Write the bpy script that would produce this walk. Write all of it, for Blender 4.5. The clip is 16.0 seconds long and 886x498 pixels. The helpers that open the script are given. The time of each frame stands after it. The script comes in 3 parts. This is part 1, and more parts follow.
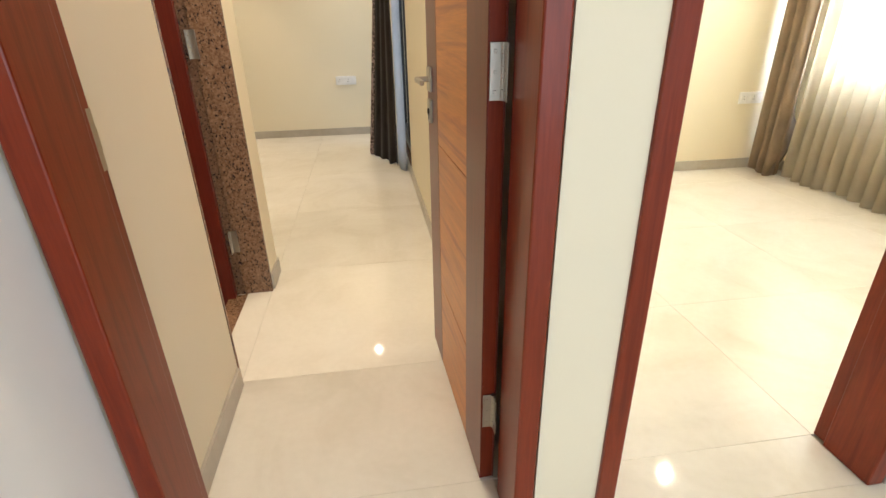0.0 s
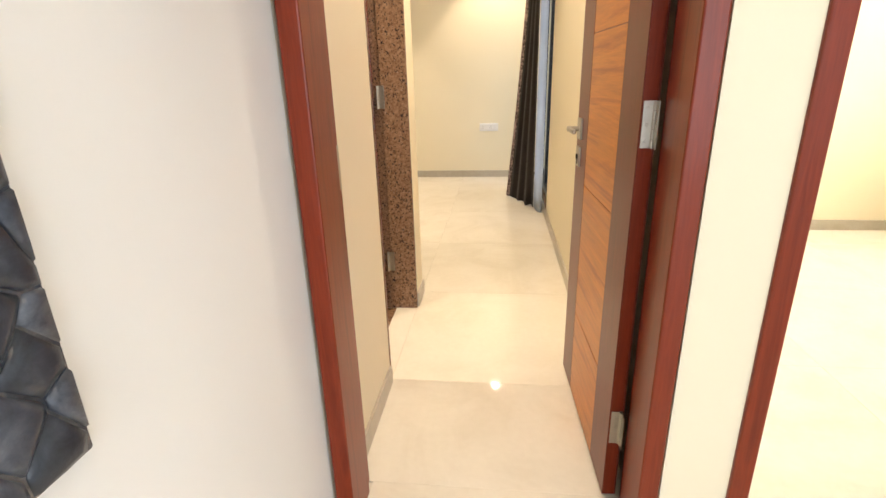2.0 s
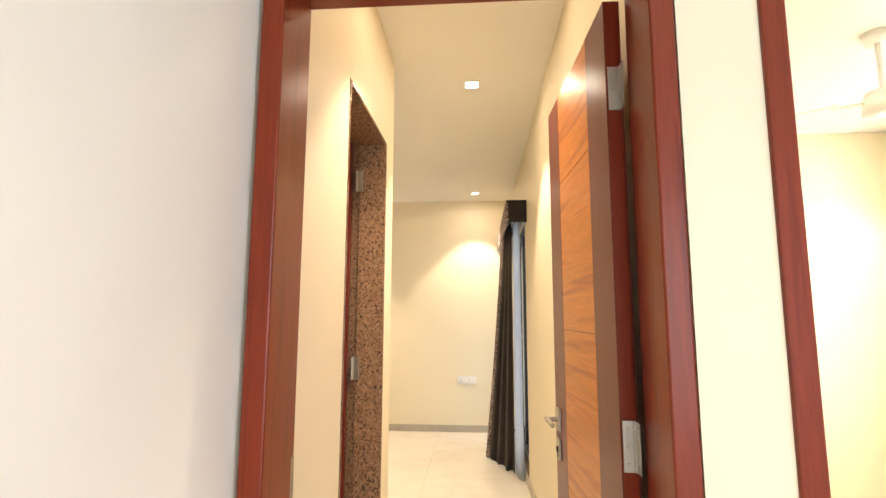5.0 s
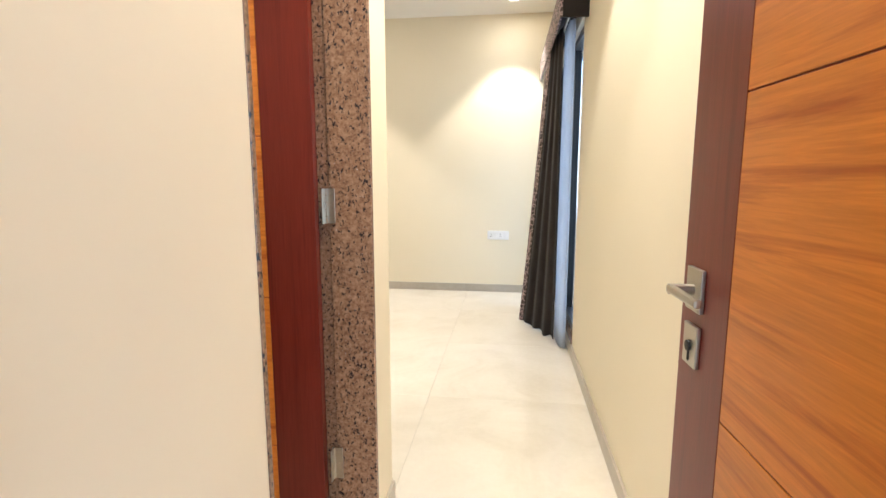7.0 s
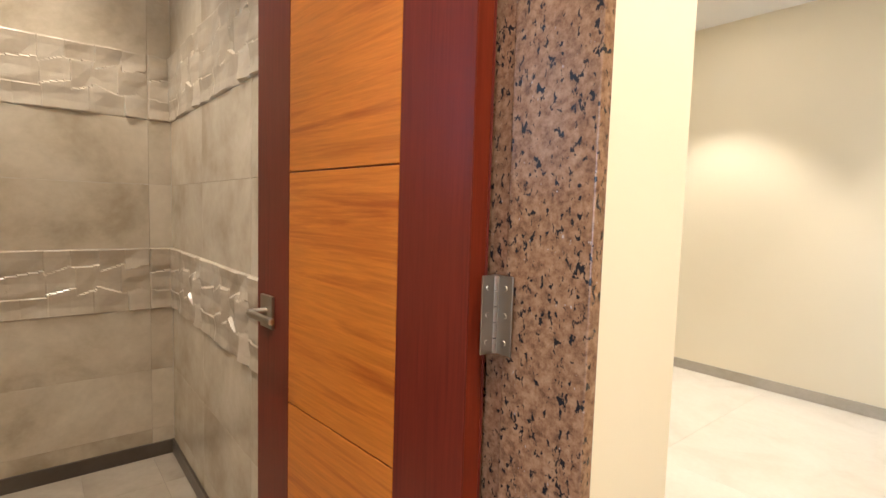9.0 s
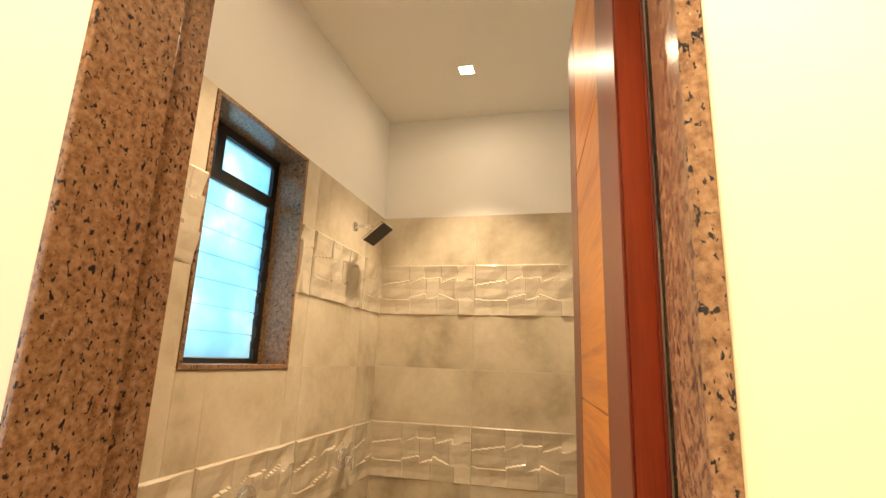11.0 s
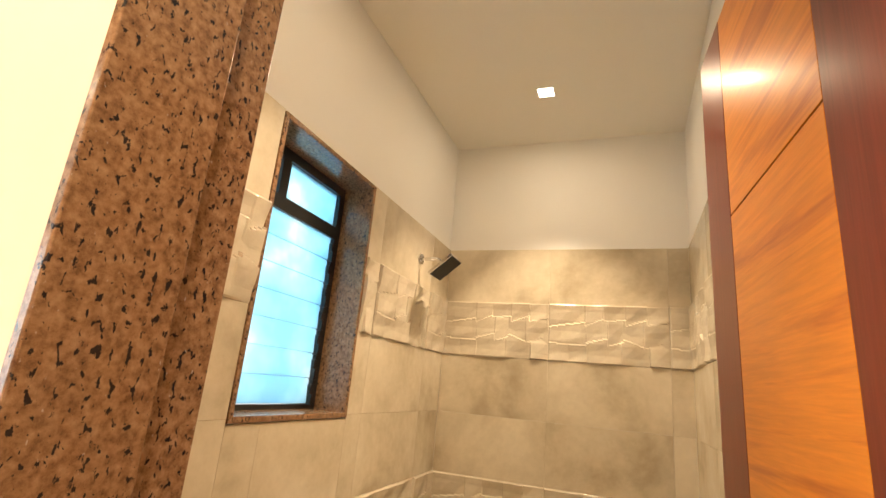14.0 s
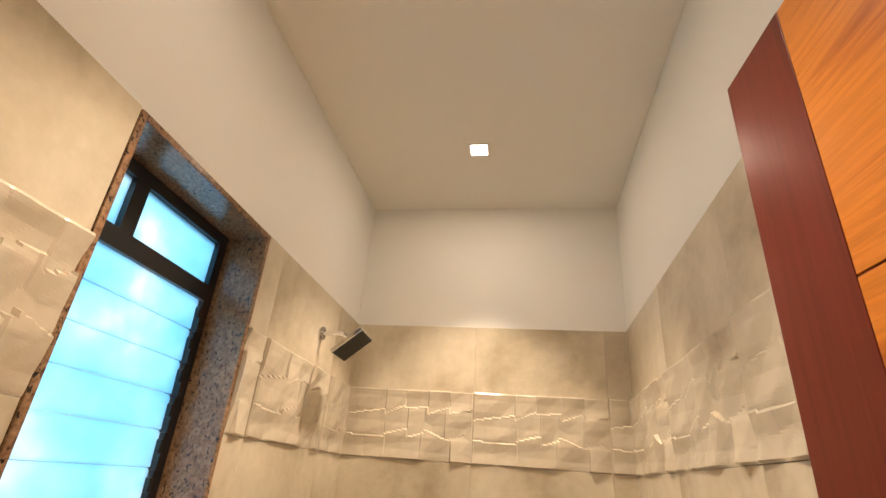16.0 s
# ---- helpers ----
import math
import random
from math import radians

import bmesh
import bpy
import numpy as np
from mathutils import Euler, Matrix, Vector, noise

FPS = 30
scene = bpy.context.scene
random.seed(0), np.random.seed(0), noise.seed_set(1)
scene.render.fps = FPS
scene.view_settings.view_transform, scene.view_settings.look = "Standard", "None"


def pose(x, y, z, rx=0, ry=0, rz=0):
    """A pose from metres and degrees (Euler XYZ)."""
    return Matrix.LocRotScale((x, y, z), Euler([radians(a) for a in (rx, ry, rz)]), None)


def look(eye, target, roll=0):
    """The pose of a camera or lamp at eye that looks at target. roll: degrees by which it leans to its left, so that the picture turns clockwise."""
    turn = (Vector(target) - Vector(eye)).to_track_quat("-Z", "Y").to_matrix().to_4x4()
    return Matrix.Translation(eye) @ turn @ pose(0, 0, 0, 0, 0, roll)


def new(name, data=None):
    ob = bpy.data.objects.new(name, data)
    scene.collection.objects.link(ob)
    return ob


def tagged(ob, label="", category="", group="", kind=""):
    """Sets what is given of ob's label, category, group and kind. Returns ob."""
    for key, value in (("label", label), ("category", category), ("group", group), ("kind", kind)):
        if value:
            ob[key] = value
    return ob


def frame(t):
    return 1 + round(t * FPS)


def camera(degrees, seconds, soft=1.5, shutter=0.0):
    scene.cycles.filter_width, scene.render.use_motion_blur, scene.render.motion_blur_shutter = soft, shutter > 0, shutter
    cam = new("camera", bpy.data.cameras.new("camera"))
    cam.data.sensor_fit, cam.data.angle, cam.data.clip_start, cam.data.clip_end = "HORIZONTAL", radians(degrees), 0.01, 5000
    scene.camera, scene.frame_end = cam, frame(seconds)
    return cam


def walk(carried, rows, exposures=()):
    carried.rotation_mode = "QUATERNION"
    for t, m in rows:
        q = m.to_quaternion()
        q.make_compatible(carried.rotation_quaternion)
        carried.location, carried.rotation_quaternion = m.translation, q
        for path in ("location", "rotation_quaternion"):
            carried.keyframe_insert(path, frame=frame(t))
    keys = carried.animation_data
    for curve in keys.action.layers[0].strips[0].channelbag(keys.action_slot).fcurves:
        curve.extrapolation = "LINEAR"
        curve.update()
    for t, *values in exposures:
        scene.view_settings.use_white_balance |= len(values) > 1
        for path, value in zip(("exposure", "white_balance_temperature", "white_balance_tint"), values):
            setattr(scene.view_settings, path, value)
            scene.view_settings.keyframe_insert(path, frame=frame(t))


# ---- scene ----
cam = camera(83.5, 16.0)
PATH = [
    (0, (0.295, 0.313, 1.161), (0.548, 2.112, 0.325), -1.1),
    (0.5, (0.294, 0.233, 1.135), (0.268, 1.994, 0.188), -2.6),
    (1, (0.299, 0.205, 1.114), (0.122, 1.931, 0.119), -3.6),
    (1.5, (0.240, 0.155, 1.152), (0.000, 1.936, 0.273), -2.9),
    (2, (0.210, 0.089, 1.191), (-0.014, 1.962, 0.526), -1.6),
    (2.5, (0.198, 0.042, 1.247), (0.002, 1.989, 0.829), -0.8),
    (3, (0.189, 0.034, 1.312), (0.033, 2.022, 1.163), -0.3),
    (5.3, (0.228, 0.230, 1.345), (0.085, 2.209, 1.608), 0.1),
    (5.5, (0.211, 0.329, 1.308), (0.070, 2.318, 1.461), -0.3),
    (6, (0.188, 0.569, 1.218), (0.025, 2.560, 1.114), -0.4),
    (6.5, (0.205, 0.815, 1.187), (-0.026, 2.787, 0.947), -0.2),
    (7, (0.178, 1.058, 1.184), (-0.082, 3.020, 0.892), -0.0),
    (7.5, (0.160, 1.296, 1.180), (-0.227, 3.238, 0.894), 0.1),
    (8, (0.152, 1.549, 1.214), (-0.461, 3.435, 0.950), 0.4),
    (8.5, (0.105, 1.795, 1.220), (-0.923, 3.497, 1.010), 0.7),
    (9, (0.091, 2.013, 1.228), (-1.449, 3.280, 1.076), 1.7),
    (9.5, (0.057, 2.156, 1.226), (-1.838, 2.792, 1.149), 1.1),
    (10, (0.054, 2.268, 1.273), (-1.945, 2.313, 1.256), 0.2),
    (10.2, (0.078, 2.313, 1.282), (-1.914, 2.137, 1.315), 0.3),
    (12.3, (0.316, 2.421, 1.535), (-1.435, 1.903, 2.353), 4.0),
    (12.5, (0.327, 2.426, 1.545), (-1.405, 1.903, 2.398), 4.4),
    (13, (0.31, 2.425, 1.535), (-1.417, 1.835, 2.353), 5.5),
    (13.5, (0.203, 2.388, 1.483), (-1.554, 1.694, 2.139), 5.7),
    (14, (0.02, 2.245, 1.453), (-1.78, 1.552, 1.98), 5.2),
    (14.5, (-0.148, 2.128, 1.474), (-1.975, 1.483, 1.969), 5.2),
    (15, (-0.352, 2.077, 1.492), (-2.197, 1.538, 2.043), 4.9),
    (15.5, (-0.411, 2.07, 1.527), (-2.237, 1.659, 2.232), 5.1),
    (16, (-0.355, 2.069, 1.549), (-2.138, 1.751, 2.396), 4.5),
]
EXPOSURES = [
    (0.0, -0.85, 6300, 12),
    (0.5, -0.6, 6400, 14),
    (1.5, -0.5, 6600, 14),
    (3.0, -0.38, 6800, 14),
    (5.5, -0.32, 6900, 16),
    (6.5, -0.3, 5900, 14),
    (7.2, -0.22, 5400, 12),
    (8.5, -0.25, 5700, 12),
    (9.0, -0.22, 5600, 14),
    (9.5, 0.0, 7000, 14),
    (10.0, 0.1, 7700, 14),
    (12.5, -0.15, 6600, 12),
    (13.5, -0.1, 6400, 12),
    (14.0, 0.0, 7300, 14),
    (14.5, 0.15, 6800, 14),
    (15.2, 0.0, 6700, 14),
    (16.0, -0.13, 6500, 16),
]
walk(cam, [(t, look(eye, target, roll)) for t, eye, target, roll in PATH], EXPOSURES)

# ---- world and large lights ----
world = bpy.data.worlds.new("world")
scene.world = world
world.use_nodes = True
wn = world.node_tree
sky = wn.nodes.new("ShaderNodeTexSky")
sky.sky_type, sky.sun_disc = "NISHITA", False
sky.sun_elevation, sky.sun_rotation = radians(42), radians(-50)
wn.links.new(sky.outputs[0], wn.nodes["Background"].inputs[0])
wn.nodes["Background"].inputs[1].default_value = 0.15
sun = new("sun", bpy.data.lights.new("sun", "SUN"))
sun.data.energy, sun.data.angle, sun.data.color = 2.5, radians(0.6), (1.0, 0.95, 0.88)
sun.matrix_world = look((-5, 4.2, 7), (0, 0, 0))

WARM = (1.0, 0.85, 0.64)
SPOT = 112.0          # watts of a ceiling spot


def area_lamp(name, m, sx, sy, watts, color):
    ob = new(name, bpy.data.lights.new(name, "AREA"))
    ob.data.shape, ob.data.size, ob.data.size_y = "RECTANGLE", sx, sy
    ob.data.energy, ob.data.color = watts, color
    ob.matrix_world = m
    return ob


DAY = (0.80, 0.91, 1.0)
area_lamp("hall_window_daylight", look((1.4, -2.95, 1.35), (1.4, 0, 1.2)), 2.6, 2.1, 135, DAY)
area_lamp("bedroom_window_daylight", look((3.78, 2.7, 1.52), (0, 2.7, 1.3)), 1.9, 1.55, 420, DAY)
area_lamp("far_window_daylight", look((0.80, 5.1, 1.15), (-3, 5.1, 1.0)), 1.5, 1.95, 22, DAY)
area_lamp("bath_window_daylight", look((-1.41, 1.03, 1.75), (-1.41, 3, 1.5)), 0.56, 0.86, 4, DAY)


# ---- materials ----
def mat(name):
    m = bpy.data.materials.new(name)
    m.use_nodes = True
    nt = m.node_tree
    return m, nt, nt.nodes["Principled BSDF"]


def nd(nt, kind, **kw):
    n = nt.nodes.new("ShaderNode" + kind)
    for k, v in kw.items():
        n.inputs[k].default_value = v
    return n


def coords(nt, scale=(1, 1, 1), random_shift=False):
    """Object coordinates, scaled; shifted by the object's own random number where asked."""
    tc = nd(nt, "TexCoord")
    mp = nd(nt, "Mapping")
    mp.inputs["Scale"].default_value = scale
    nt.links.new(tc.outputs["Object"], mp.inputs["Vector"])
    if random_shift:
        oi = nd(nt, "ObjectInfo")
        mul = nt.nodes.new("ShaderNodeMath")
        mul.operation = "MULTIPLY"
        mul.inputs[1].default_value = 37.0
        nt.links.new(oi.outputs["Random"], mul.inputs[0])
        nt.links.new(mul.outputs[0], mp.inputs["Location"])
    return mp.outputs["Vector"]


def ramp(nt, fac, stops):
    r = nd(nt, "ValToRGB")
    els = r.color_ramp.elements
    while len(els) < len(stops):
        els.new(0.5)
    for e, (p, c) in zip(els, stops):
        e.position, e.color = p, (*c, 1)
    nt.links.new(fac, r.inputs["Fac"])
    return r.outputs["Color"]


def noise_fac(nt, vec, scale, detail=4, rough=0.55, distort=0.0):
    n = nd(nt, "TexNoise", Scale=scale, Detail=detail, Roughness=rough, Distortion=distort)
    nt.links.new(vec, n.inputs["Vector"])
    return n.outputs["Fac"]


def mixc(nt, fac, a, b, mode="MIX"):
    mx = nt.nodes.new("ShaderNodeMix")
    mx.data_type, mx.blend_type = "RGBA", mode
    for s, v in ((0, fac), (6, a), (7, b)):
        if isinstance(v, (int, float)):
            mx.inputs[s].default_value = v
        elif isinstance(v, tuple):
            mx.inputs[s].default_value = (*v, 1)
        else:
            nt.links.new(v, mx.inputs[s])
    return mx.outputs[2]


def bump(nt, bs, height, strength, dist=0.002):
    b = nd(nt, "Bump", Strength=strength, Distance=dist)
    nt.links.new(height, b.inputs["Height"])
    nt.links.new(b.outputs["Normal"], bs.inputs["Normal"])


def plaster(name, a, b, rough=0.6):
    m, nt, bs = mat(name)
    v = coords(nt)
    big = noise_fac(nt, v, 0.9, 3)
    nt.links.new(ramp(nt, big, [(0.3, a), (0.7, b)]), bs.inputs["Base Color"])
    bs.inputs["Roughness"].default_value = rough
    bump(nt, bs, noise_fac(nt, v, 160, 3), 0.12, 0.001)
    return m


def plain(name, color, rough=0.5, metal=0.0, grain=0.0):
    m, nt, bs = mat(name)
    bs.inputs["Roughness"].default_value = rough
    bs.inputs["Metallic"].default_value = metal
    v = coords(nt)
    c2 = tuple(c * 0.86 for c in color)
    nt.links.new(ramp(nt, noise_fac(nt, v, 14, 4), [(0.3, c2), (0.7, color)]), bs.inputs["Base Color"])
    if grain:
        bump(nt, bs, noise_fac(nt, v, 300, 2), grain, 0.0008)
    return m


def wood(name, light, dark, scale, rough=0.3, wavy=3.0, shift=True, coat=0.08):
    """Grain stretched along one axis by scale."""
    m, nt, bs = mat(name)
    v = coords(nt, scale, shift)
    streak = noise_fac(nt, v, 3.0, 6, 0.6, wavy)
    fine = noise_fac(nt, v, 22.0, 4, 0.6, 0.4)
    col = ramp(nt, streak, [(0.32, dark), (0.47, light), (0.62, tuple(c * 0.85 for c in light)), (0.75, dark)])
    col = mixc(nt, 0.35, col, ramp(nt, fine, [(0.35, (0.55, 0.5, 0.45)), (0.65, (1, 1, 1))]), "MULTIPLY")
    nt.links.new(col, bs.inputs["Base Color"])
    bs.inputs["Roughness"].default_value = rough
    bs.inputs["Specular IOR Level"].default_value = 0.28
    bs.inputs["Coat Weight"].default_value = coat
    bs.inputs["Coat Roughness"].default_value = 0.12
    bump(nt, bs, fine, 0.08, 0.0008)
    return m


def granite():
    m, nt, bs = mat("brown_granite")
    v = coords(nt)
    base = ramp(nt, noise_fac(nt, v, 85, 5, 0.7), [(0.3, (0.11, 0.052, 0.028)), (0.5, (0.25, 0.140, 0.076)), (0.7, (0.36, 0.22, 0.13))])
    sv = coords(nt, (1, 1, 0.62))
    specks = ramp(nt, noise_fac(nt, sv, 135, 4, 0.55, 0.4), [(0.585, (0, 0, 0)), (0.62, (1, 1, 1))])
    col = mixc(nt, specks, base, (0.018, 0.016, 0.018))
    pale = ramp(nt, noise_fac(nt, sv, 190, 2, 0.5), [(0.72, (0, 0, 0)), (0.78, (1, 1, 1))])
    col = mixc(nt, pale, col, (0.42, 0.36, 0.32))
    nt.links.new(col, bs.inputs["Base Color"])
    bs.inputs["Roughness"].default_value = 0.2
    bs.inputs["Specular IOR Level"].default_value = 0.38
    return m


def marble(name, a, b, c, rough=0.22, relief=False):
    """Cloudy stone-look ceramic, a little different on every tile."""
    m, nt, bs = mat(name)
    v = coords(nt, (1, 1, 1), True)
    clouds = noise_fac(nt, v, 2.3, 6, 0.60, 0.25)
    fine = noise_fac(nt, v, 26, 4, 0.6)
    col = ramp(nt, clouds, [(0.30, a), (0.47, b), (0.66, c)])
    col = mixc(nt, 0.22, col, ramp(nt, fine, [(0.3, (0.62, 0.6, 0.56)), (0.7, (1, 1, 1))]), "MULTIPLY")
    nt.links.new(col, bs.inputs["Base Color"])
    bs.inputs["Roughness"].default_value = rough
    bump(nt, bs, noise_fac(nt, v, 60, 3), 0.10 if relief else 0.04, 0.001)
    return m


def floor_stone():
    m, nt, bs = mat("polished_cream_tile")
    v = coords(nt, (1, 1, 1), True)
    clouds = noise_fac(nt, v, 2.2, 5, 0.6, 1.2)
    fine = noise_fac(nt, v, 38, 4, 0.6)
    col = ramp(nt, clouds, [(0.32, (0.72, 0.66, 0.55)), (0.5, (0.77, 0.715, 0.61)), (0.7, (0.80, 0.75, 0.65))])
    col = mixc(nt, 0.12, col, ramp(nt, fine, [(0.3, (0.7, 0.66, 0.6)), (0.7, (1, 1, 1))]), "MULTIPLY")
    nt.links.new(col, bs.inputs["Base Color"])
    nt.links.new(ramp(nt, noise_fac(nt, v, 5, 3), [(0.3, (0.035,) * 3), (0.7, (0.075,) * 3)]), bs.inputs["Roughness"])
    return m


def stone_cladding():
    m, nt, bs = mat("blue_grey_stone")
    v = coords(nt, (1, 1, 1.25))
    wob = nd(nt, "TexNoise", Scale=9.0, Detail=3.0)
    nt.links.new(v, wob.inputs["Vector"])
    shifted = mixc(nt, 0.12, v, wob.outputs["Color"])
    vor = nd(nt, "TexVoronoi", Scale=13.0)
    vor.feature = "DISTANCE_TO_EDGE"
    nt.links.new(shifted, vor.inputs["Vector"])
    cells = ramp(nt, noise_fac(nt, v, 12, 5, 0.65, 0.15), [(0.30, (0.012, 0.015, 0.025)), (0.46, (0.06, 0.075, 0.10)), (0.58, (0.12, 0.12, 0.13)), (0.72, (0.30, 0.25, 0.22))])
    edge = ramp(nt, vor.outputs["Distance"], [(0.0, (0, 0, 0)), (0.05, (1, 1, 1))])
    col = mixc(nt, edge, (0.11, 0.105, 0.105), cells)
    nt.links.new(col, bs.inputs["Base Color"])
    bs.inputs["Roughness"].default_value = 0.24
    bump(nt, bs, edge, 0.25, 0.004)
    return m


def cloth(name, a, b, thread=900, rough=0.85, pattern=False, sheer=0.0):
    m, nt, bs = mat(name)
    v = coords(nt)
    col = ramp(nt, noise_fac(nt, v, 5, 3), [(0.3, a), (0.7, b)])
    if pattern:
        vor = nd(nt, "TexVoronoi", Scale=26.0)
        vor.feature = "DISTANCE_TO_EDGE"
        nt.links.new(v, vor.inputs["Vector"])
        lines = ramp(nt, vor.outputs["Distance"], [(0.05, (1, 1, 1)), (0.13, (0, 0, 0))])
        col = mixc(nt, lines, col, tuple(min(1, c * 4.5) for c in b))
    nt.links.new(col, bs.inputs["Base Color"])
    bs.inputs["Roughness"].default_value = rough
    bs.inputs["Sheen Weight"].default_value = 0.04
    bump(nt, bs, noise_fac(nt, v, thread, 2), 0.2, 0.0006)
    if sheer:
        tl = nd(nt, "BsdfTranslucent")
        tl.inputs[0].default_value = (*b, 1)
        tp = nd(nt, "BsdfTransparent")
        m1, m2 = nd(nt, "MixShader"), nd(nt, "MixShader")
        m1.inputs[0].default_value, m2.inputs[0].default_value = 0.5, sheer
        nt.links.new(bs.outputs[0], m1.inputs[1])
        nt.links.new(tl.outputs[0], m1.inputs[2])
        nt.links.new(m1.outputs[0], m2.inputs[1])
        nt.links.new(tp.outputs[0], m2.inputs[2])
        nt.links.new(m2.outputs[0], nt.nodes["Material Output"].inputs[0])
    return m


def glowing(name, color, strength):
    m, nt, bs = mat(name)
    bs.inputs["Base Color"].default_value = (0.9, 0.9, 0.9, 1)
    bs.inputs["Emission Color"].default_value = (*color, 1)
    bs.inputs["Emission Strength"].default_value = strength
    return m


def frosted():
    m, nt, bs = mat("frosted_glass")
    v = coords(nt)
    tl = nd(nt, "BsdfTranslucent")
    nt.links.new(ramp(nt, noise_fac(nt, v, 4.5, 3), [(0.38, (0.36, 0.72, 0.90)), (0.55, (0.52, 0.84, 0.96)), (0.68, (0.85, 0.95, 0.99))]), tl.inputs[0])
    bs.inputs["Base Color"].default_value = (0.7, 0.85, 0.92, 1)
    bs.inputs["Roughness"].default_value = 0.18
    bs.inputs["Transmission Weight"].default_value = 0.3
    ms = nd(nt, "MixShader")
    ms.inputs[0].default_value = 0.8
    nt.links.new(bs.outputs[0], ms.inputs[1])
    nt.links.new(tl.outputs[0], ms.inputs[2])
    nt.links.new(ms.outputs[0], nt.nodes["Material Output"].inputs[0])
    bump(nt, bs, noise_fac(nt, v, 120, 2), 0.3, 0.001)
    return m


def clear_glass():
    m, nt, bs = mat("window_glass")
    bs.inputs["Transmission Weight"].default_value = 1.0
    bs.inputs["Roughness"].default_value = 0.0
    bs.inputs["IOR"].default_value = 1.05
    bs.inputs["Base Color"].default_value = (0.92, 0.97, 1.0, 1)
    return m


CREAM = plaster("cream_paint", (0.80, 0.715, 0.53), (0.82, 0.74, 0.56))
WHITE = plaster("white_paint", (0.81, 0.80, 0.785), (0.84, 0.835, 0.82))
CEIL = plaster("ceiling_paint", (0.80, 0.775, 0.72), (0.82, 0.80, 0.75), 0.75)
FLOOR = floor_stone()
SKIRT = marble("skirting_tile", (0.40, 0.35, 0.27), (0.46, 0.41, 0.33), (0.50, 0.45, 0.37), 0.3)
GROUT = plain("grout", (0.66, 0.60, 0.50), 0.85, 0, 0.2)
REDWOOD = wood("red_mahogany_polish", (0.225, 0.031, 0.010), (0.150, 0.018, 0.006), (9, 9, 0.5), 0.30, 0.6, True, 0.04)
STILE = wood("brown_red_stile", (0.165, 0.024, 0.013), (0.115, 0.015, 0.009), (14, 14, 0.5), 0.30, 0.5, True, 0.04)
VENEER = wood("orange_teak_veneer", (0.66, 0.225, 0.026), (0.42, 0.110, 0.012), (0.45, 0.45, 8.0), 0.32, 0.55)
GRANITE = granite()
TILE = marble("beige_grey_wall_tile", (0.36, 0.295, 0.205), (0.55, 0.475, 0.36), (0.68, 0.605, 0.48))
RELIEF = marble("relief_wall_tile", (0.47, 0.40, 0.305), (0.57, 0.50, 0.395), (0.65, 0.58, 0.47), 0.25, True)
BATHSKIRT = marble("dark_brown_border_tile", (0.06, 0.045, 0.035), (0.09, 0.07, 0.055), (0.12, 0.10, 0.08), 0.3)
DARKPANEL = marble("brown_panel", (0.12, 0.075, 0.042), (0.16, 0.105, 0.062), (0.20, 0.135, 0.085), 0.3)
BATHFLOOR = marble("bath_floor_tile", (0.30, 0.25, 0.18), (0.40, 0.34, 0.26), (0.48, 0.42, 0.33), 0.35)
STONE = stone_cladding()


def pebble():
    """Glossy blue-grey stone, each piece of its own shade, with pale and rusty clouds."""
    m, nt, bs = mat("blue_grey_pebble")
    v = coords(nt, (1, 1, 1), True)
    oi = nd(nt, "ObjectInfo")
    own = ramp(nt, oi.outputs["Random"], [(0.0, (0.020, 0.025, 0.036)), (0.45, (0.06, 0.072, 0.10)), (0.75, (0.10, 0.11, 0.135)), (1.0, (0.20, 0.18, 0.16))])
    clouds = ramp(nt, noise_fac(nt, v, 22, 5, 0.65, 0.4), [(0.36, (0.4, 0.42, 0.48)), (0.55, (1, 1, 1)), (0.72, (1.9, 1.75, 1.6))])
    nt.links.new(mixc(nt, 1.0, own, clouds, "MULTIPLY"), bs.inputs["Base Color"])
    bs.inputs["Roughness"].default_value = 0.3
    bump(nt, bs, noise_fac(nt, v, 90, 4), 0.3, 0.002)
    return m


PEBBLE = pebble()
STEEL = plain("brushed_steel", (0.46, 0.42, 0.35), 0.32, 1.0, 0.1)
CHROME = plain("chrome", (0.82, 0.82, 0.84), 0.07, 1.0)
BLACKMETAL = plain("black_aluminium", (0.012, 0.012, 0.014), 0.35)
RUBBER = plain("black_rubber", (0.02, 0.02, 0.02), 0.7)
PLASTIC = plain("white_plastic", (0.88, 0.87, 0.85), 0.35)
PLASTICGREY = plain("grey_plastic_gap", (0.30, 0.29, 0.27), 0.5)
DRAPE = cloth("dark_brown_drape", (0.012, 0.009, 0.008), (0.022, 0.016, 0.014))
DRAPEFACE = cloth("patterned_brown_drape", (0.07, 0.05, 0.045), (0.10, 0.075, 0.07), pattern=True)
SHEER = cloth("grey_sheer", (0.50, 0.53, 0.58), (0.62, 0.66, 0.72), sheer=0.30)
BEIGE = cloth("beige_drape", (0.50, 0.43, 0.32), (0.62, 0.55, 0.43), sheer=0.34)
BEIGEPATTERN = cloth("brown_patterned_drape", (0.20, 0.14, 0.085), (0.28, 0.20, 0.125))
FROST = frosted()
GLASS = clear_glass()
LAMPGLOW = glowing("lamp_diffuser", (1.0, 0.92, 0.78), 14.0)
CONCRETE = plain("outdoor_ground", (0.32, 0.31, 0.29), 0.9, 0, 0.3)


